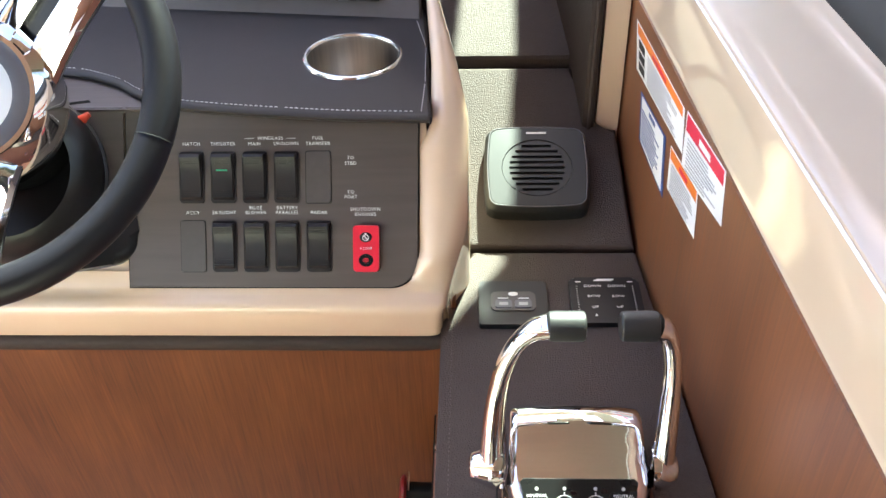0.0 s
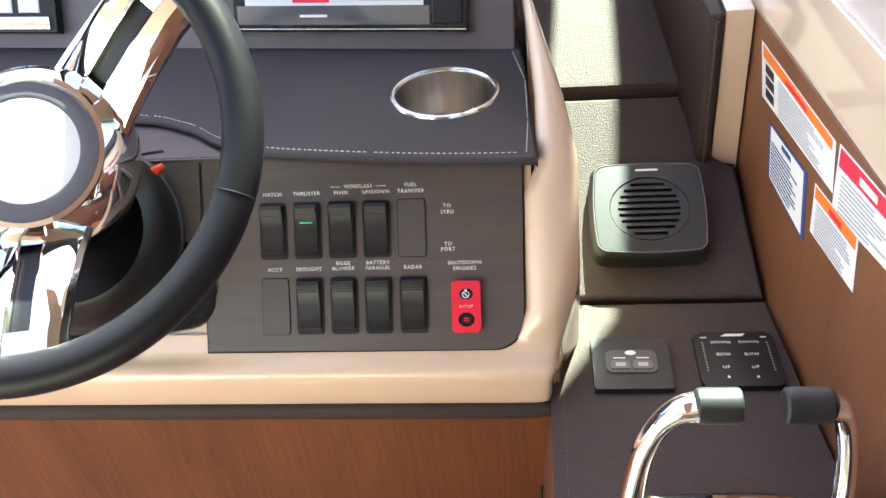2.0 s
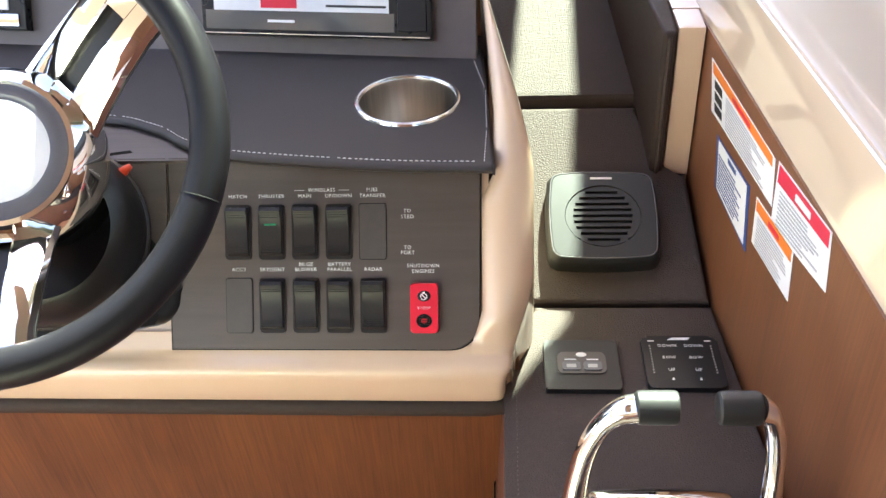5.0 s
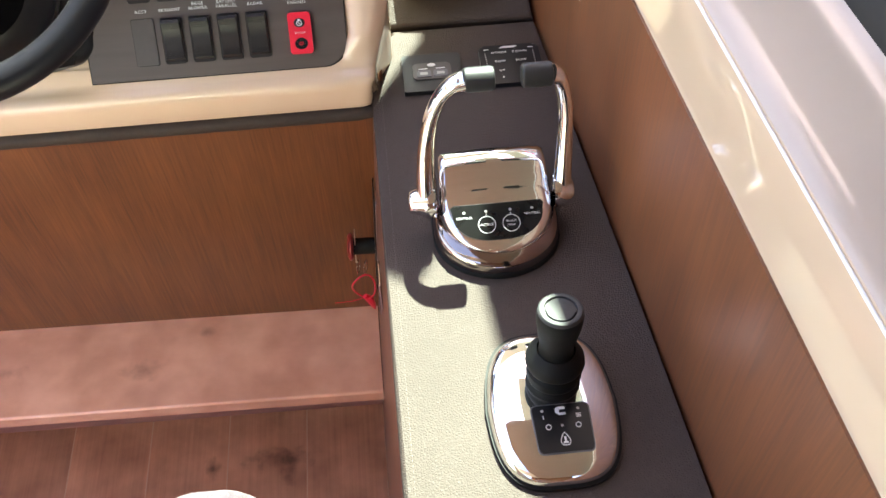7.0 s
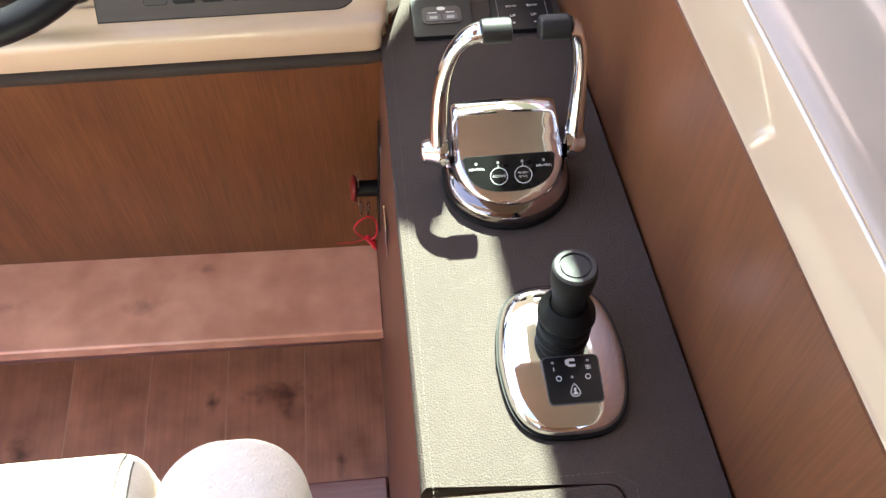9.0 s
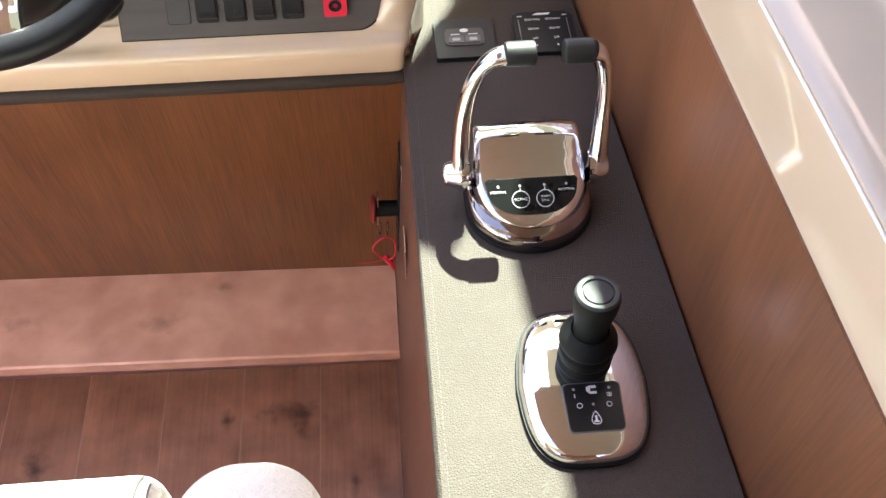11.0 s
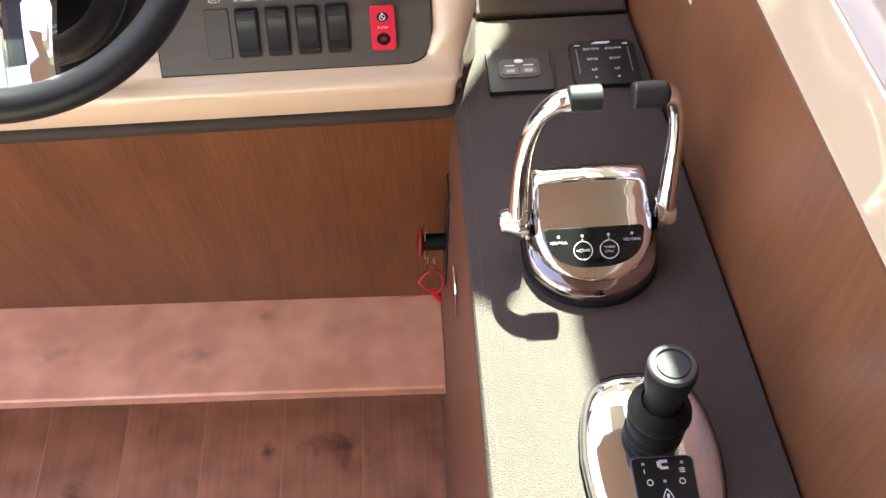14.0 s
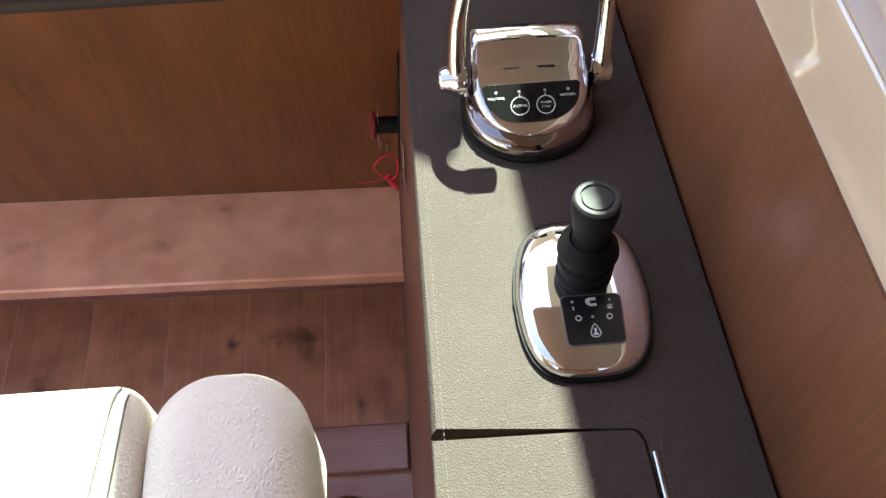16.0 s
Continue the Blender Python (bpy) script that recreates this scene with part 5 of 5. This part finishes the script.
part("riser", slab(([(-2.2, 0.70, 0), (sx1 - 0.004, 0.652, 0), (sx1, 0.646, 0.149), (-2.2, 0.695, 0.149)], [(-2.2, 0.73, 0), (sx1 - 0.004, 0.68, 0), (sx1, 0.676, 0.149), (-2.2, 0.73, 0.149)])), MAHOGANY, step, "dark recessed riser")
sillb = box(-2.2, side_x(0) - 0.002, 0.322, 0.400, 0.0, 0.012, 0.004, 3)
tagged(part("trim_floor_sill", sillb, MAHOGANY), "dark mahogany sill strip across the floor", "trim", kind="structure")
ringm = Matrix.Translation((-0.140, 0.248, 0.0))
fit_ = thing("floor_fitting", "round chrome deck fitting in the floor", "deck fitting", ringm)
part("flange", lathe([(0.030, 0.004), (0.033, 0.007), (0.040, 0.006), (0.044, 0.002), (0.0445, 0.0)], 40, ringm), CHROME, fit_)
part("plate", lathe([(0.0, 0.003), (0.031, 0.003)], 40, ringm), LCD, fit_)

# battery switch, key and latch on the console face
def side_point(y, z, h=0.0):
    return Vector((side_x(z) - h, y, z))


kill = thing("safety_switch", "black safety switch with a red cap, steel clip and red lanyard", "safety switch", Matrix.Translation(side_point(0.66, 0.41)))
lean = Matrix.Rotation(math.atan(0.054), 4, "Y")
SMX = Matrix.Translation(side_point(0.66, 0.425)) @ lean @ Matrix.Rotation(radians(-90), 4, "Y")
part("plate", prism(rrect(0.185, 0.052, 0.006), 0.0, 0.0035, 0.001, 1, m=Matrix.Translation(side_point(0.66, 0.445)) @ lean @ Matrix.Rotation(radians(-90), 4, "Y")), BLACK, kill, "black mounting plate")
part("plate_rim", prism(rrect(0.190, 0.057, 0.008), 0.0, 0.0018, m=Matrix.Translation(side_point(0.66, 0.445)) @ lean @ Matrix.Rotation(radians(-90), 4, "Y")), CHROME, kill, "bright plate edge")
part("shaft", lathe([(0.0115, 0.002), (0.0115, 0.034)], 24, SMX), MATT_BLACK, kill)
part("cap", lathe([(0.0, 0.042), (0.014, 0.0415), (0.019, 0.039), (0.0195, 0.036), (0.017, 0.0335), (0.0, 0.033)], 28, SMX), RED_DARK, kill, "dark red cap")
part("clip", box(-0.030, 0.030, -0.006, 0.006, 0.030, 0.0315, m=SMX), STEEL, kill, "steel clip")
for k, (dx, dz) in enumerate(((-0.034, 0.388), (-0.025, 0.386))):
    c = side_point(0.655, dz, 0.028 + k * -0.010)
    part("split_ring", tube([c + Vector((0.002 * math.cos(2 * math.pi * i / 20), 0.009 * math.cos(2 * math.pi * i / 20), 0.011 * math.sin(2 * math.pi * i / 20))) for i in range(20)], 0.0009, 6, closed=True), CHROME, kill)
c = side_point(0.645, 0.352, 0.022)
part("lanyard", tube([c + Vector((0.0165 * math.cos(2 * math.pi * i / 28), 0.004 * math.sin(4 * math.pi * i / 28), 0.026 * math.sin(2 * math.pi * i / 28))) for i in range(28)], 0.0014, 8, side=(0, 1, 0), closed=True), RED, kill, "red lanyard loop")
part("lanyard_lock", tube([c + Vector(p) for p in ((0.000, 0, -0.022), (0.006, 0, -0.030), (0.010, 0, -0.044), (0.012, 0, -0.056))], [0.004, 0.006, 0.0045, 0.0015], 8), RED, kill)
part("lanyard_tail", tube([c + Vector(p) for p in ((0.000, 0, -0.026), (-0.020, -0.001, -0.031), (-0.045, -0.002, -0.030))], 0.0007, 6, side=(0, 1, 0)), RED, kill)
latch = thing("cabinet_latch", "slim bright metal latch on the console face", "latch", Matrix.Translation(side_point(0.53, 0.5)))
part("plate", box(-0.0025, 0.0005, 0.510, 0.550, 0.470, 0.530, 0.001, 1, m=Matrix.Translation((side_x(0.5), 0, 0))), CHROME, latch)

# helm seat
seat = thing("helm_seat", "white upholstered helm seat with a rounded armrest", "seat", Matrix.Translation((-0.5, -0.2, 0)))


def cushion(x0, x1, y0, y1, z0, z1, r, front):
    """A padded block with well-rounded edges and a round front."""
    cx, w = (x0 + x1) / 2, (x1 - x0) / 2
    pts = [(x1, y0), (x1, y1 - front)]
    for k in range(1, 17):
        t = math.pi / 2 * k / 17
        pts.append((x1 - min(w, front) + min(w, front) * math.cos(t), y1 - front + front * math.sin(t)))
    for k in range(0, 17):
        t = math.pi / 2 + math.pi / 2 * k / 17
        pts.append((x0 + min(w, front) + min(w, front) * math.cos(t), y1 - front + front * math.sin(t)))
    pts += [(x0, y1 - front), (x0, y0)]
    clean = []
    for p in pts:
        if not clean or math.dist(p, clean[-1]) > 1e-4:
            clean.append(p)
    rows = []
    m = Vector((cx, (y0 + y1) / 2))
    for k in range(9):
        t = math.pi / 2 * k / 8
        inset, h = r * (1 - math.cos(t)), z1 - r + r * math.sin(t)
        rows.append([(m.x + (x - m.x) * (1 - inset / w), m.y + (y - m.y) * (1 - inset / ((y1 - y0) / 2)), h) for x, y in clean])
    rows = [[(x, y, z0) for x, y in clean]] + rows
    for f in (0.8, 0.5, 0.2, 0.02):
        rows.append([(m.x + (rx - m.x) * f, m.y + (ry - m.y) * f, z1 + 0.004 * (1 - f)) for rx, ry, _ in rows[9]])
    return loft(rows, ring=True)


part("seat_cushion", cushion(-0.78, -0.199, -0.55, 0.148, 0.66, 0.800, 0.030, 0.022), UPHOLSTERY, seat, "white grained cushion")
part("armrest", cushion(-0.196, -0.084, -0.50, 0.150, 0.69, 0.806, 0.034, 0.048), UPHOLSTERY, seat, "white rounded armrest")


def cushion_point(x, y, x1=-0.199, y1=0.148, r=0.030, corner=0.022, top=0.800):
    """A point on the rounded upper edge of the seat cushion."""
    inset = min(x1 - x, y1 - y)
    if x > x1 - corner and y > y1 - corner:
        inset = corner - math.hypot(x - x1 + corner, y - y1 + corner)
    inset = max(0.0005, min(r, inset))
    return (x, y, top - r + r * math.sin(math.acos(1 - inset / r)) + 0.0008)


for x0, x1_, y0 in ((-0.2150, -0.2235, 0.143), (-0.2085, -0.2130, 0.135)):
    ways = [cushion_point(x0 + (x1_ - x0) * min(1, k / 14), y0 - 0.006 * k) for k in range(80)]
    part("seam", tube(ways, 0.0008, 6), STITCH_TAN, seat, "grey double stitching")
part("pedestal", lathe([(0.16, 0.0), (0.16, 0.02), (0.06, 0.05), (0.05, 0.5), (0.12, 0.67)], 32, Matrix.Translation((-0.52, -0.2, 0))), STEEL, seat)
part("arm_bracket", box(-0.24, -0.11, -0.30, -0.20, 0.62, 0.70, 0.006), BLACK, seat)

# floor planks
edges_x = [-0.040 - 0.1325 * i for i in range(17)]
PW = 0.1325
pl_mesh = None
for i, x in enumerate(edges_x[1:]):
    bm = box(-PW / 2 + 0.0004, PW / 2 - 0.0004, -0.16, 0.16, -0.004, 0.0, 0.0008, 1) if pl_mesh is None else None
    if bm is not None:
        ob = part("plank", bm, PLANK, floor)
        pl_mesh = ob.data
    else:
        ob = new("plank", pl_mesh)
        ob.parent = floor
    ob.location = (x + PW / 2, 0.56, 0.0)
aft = None
for i in range(17):
    ob = part("board", box(-2.2, side_x(0) - 0.002, -0.075, 0.075, -0.004, 0.0, 0.001, 1), MAHOGANY, floor) if aft is None else new("board", aft)
    aft = ob.data
    ob.parent = floor
    ob.location = (0, 0.2445 - 0.153 * i * 0.999, 0.0)
    if i > 10:
        break
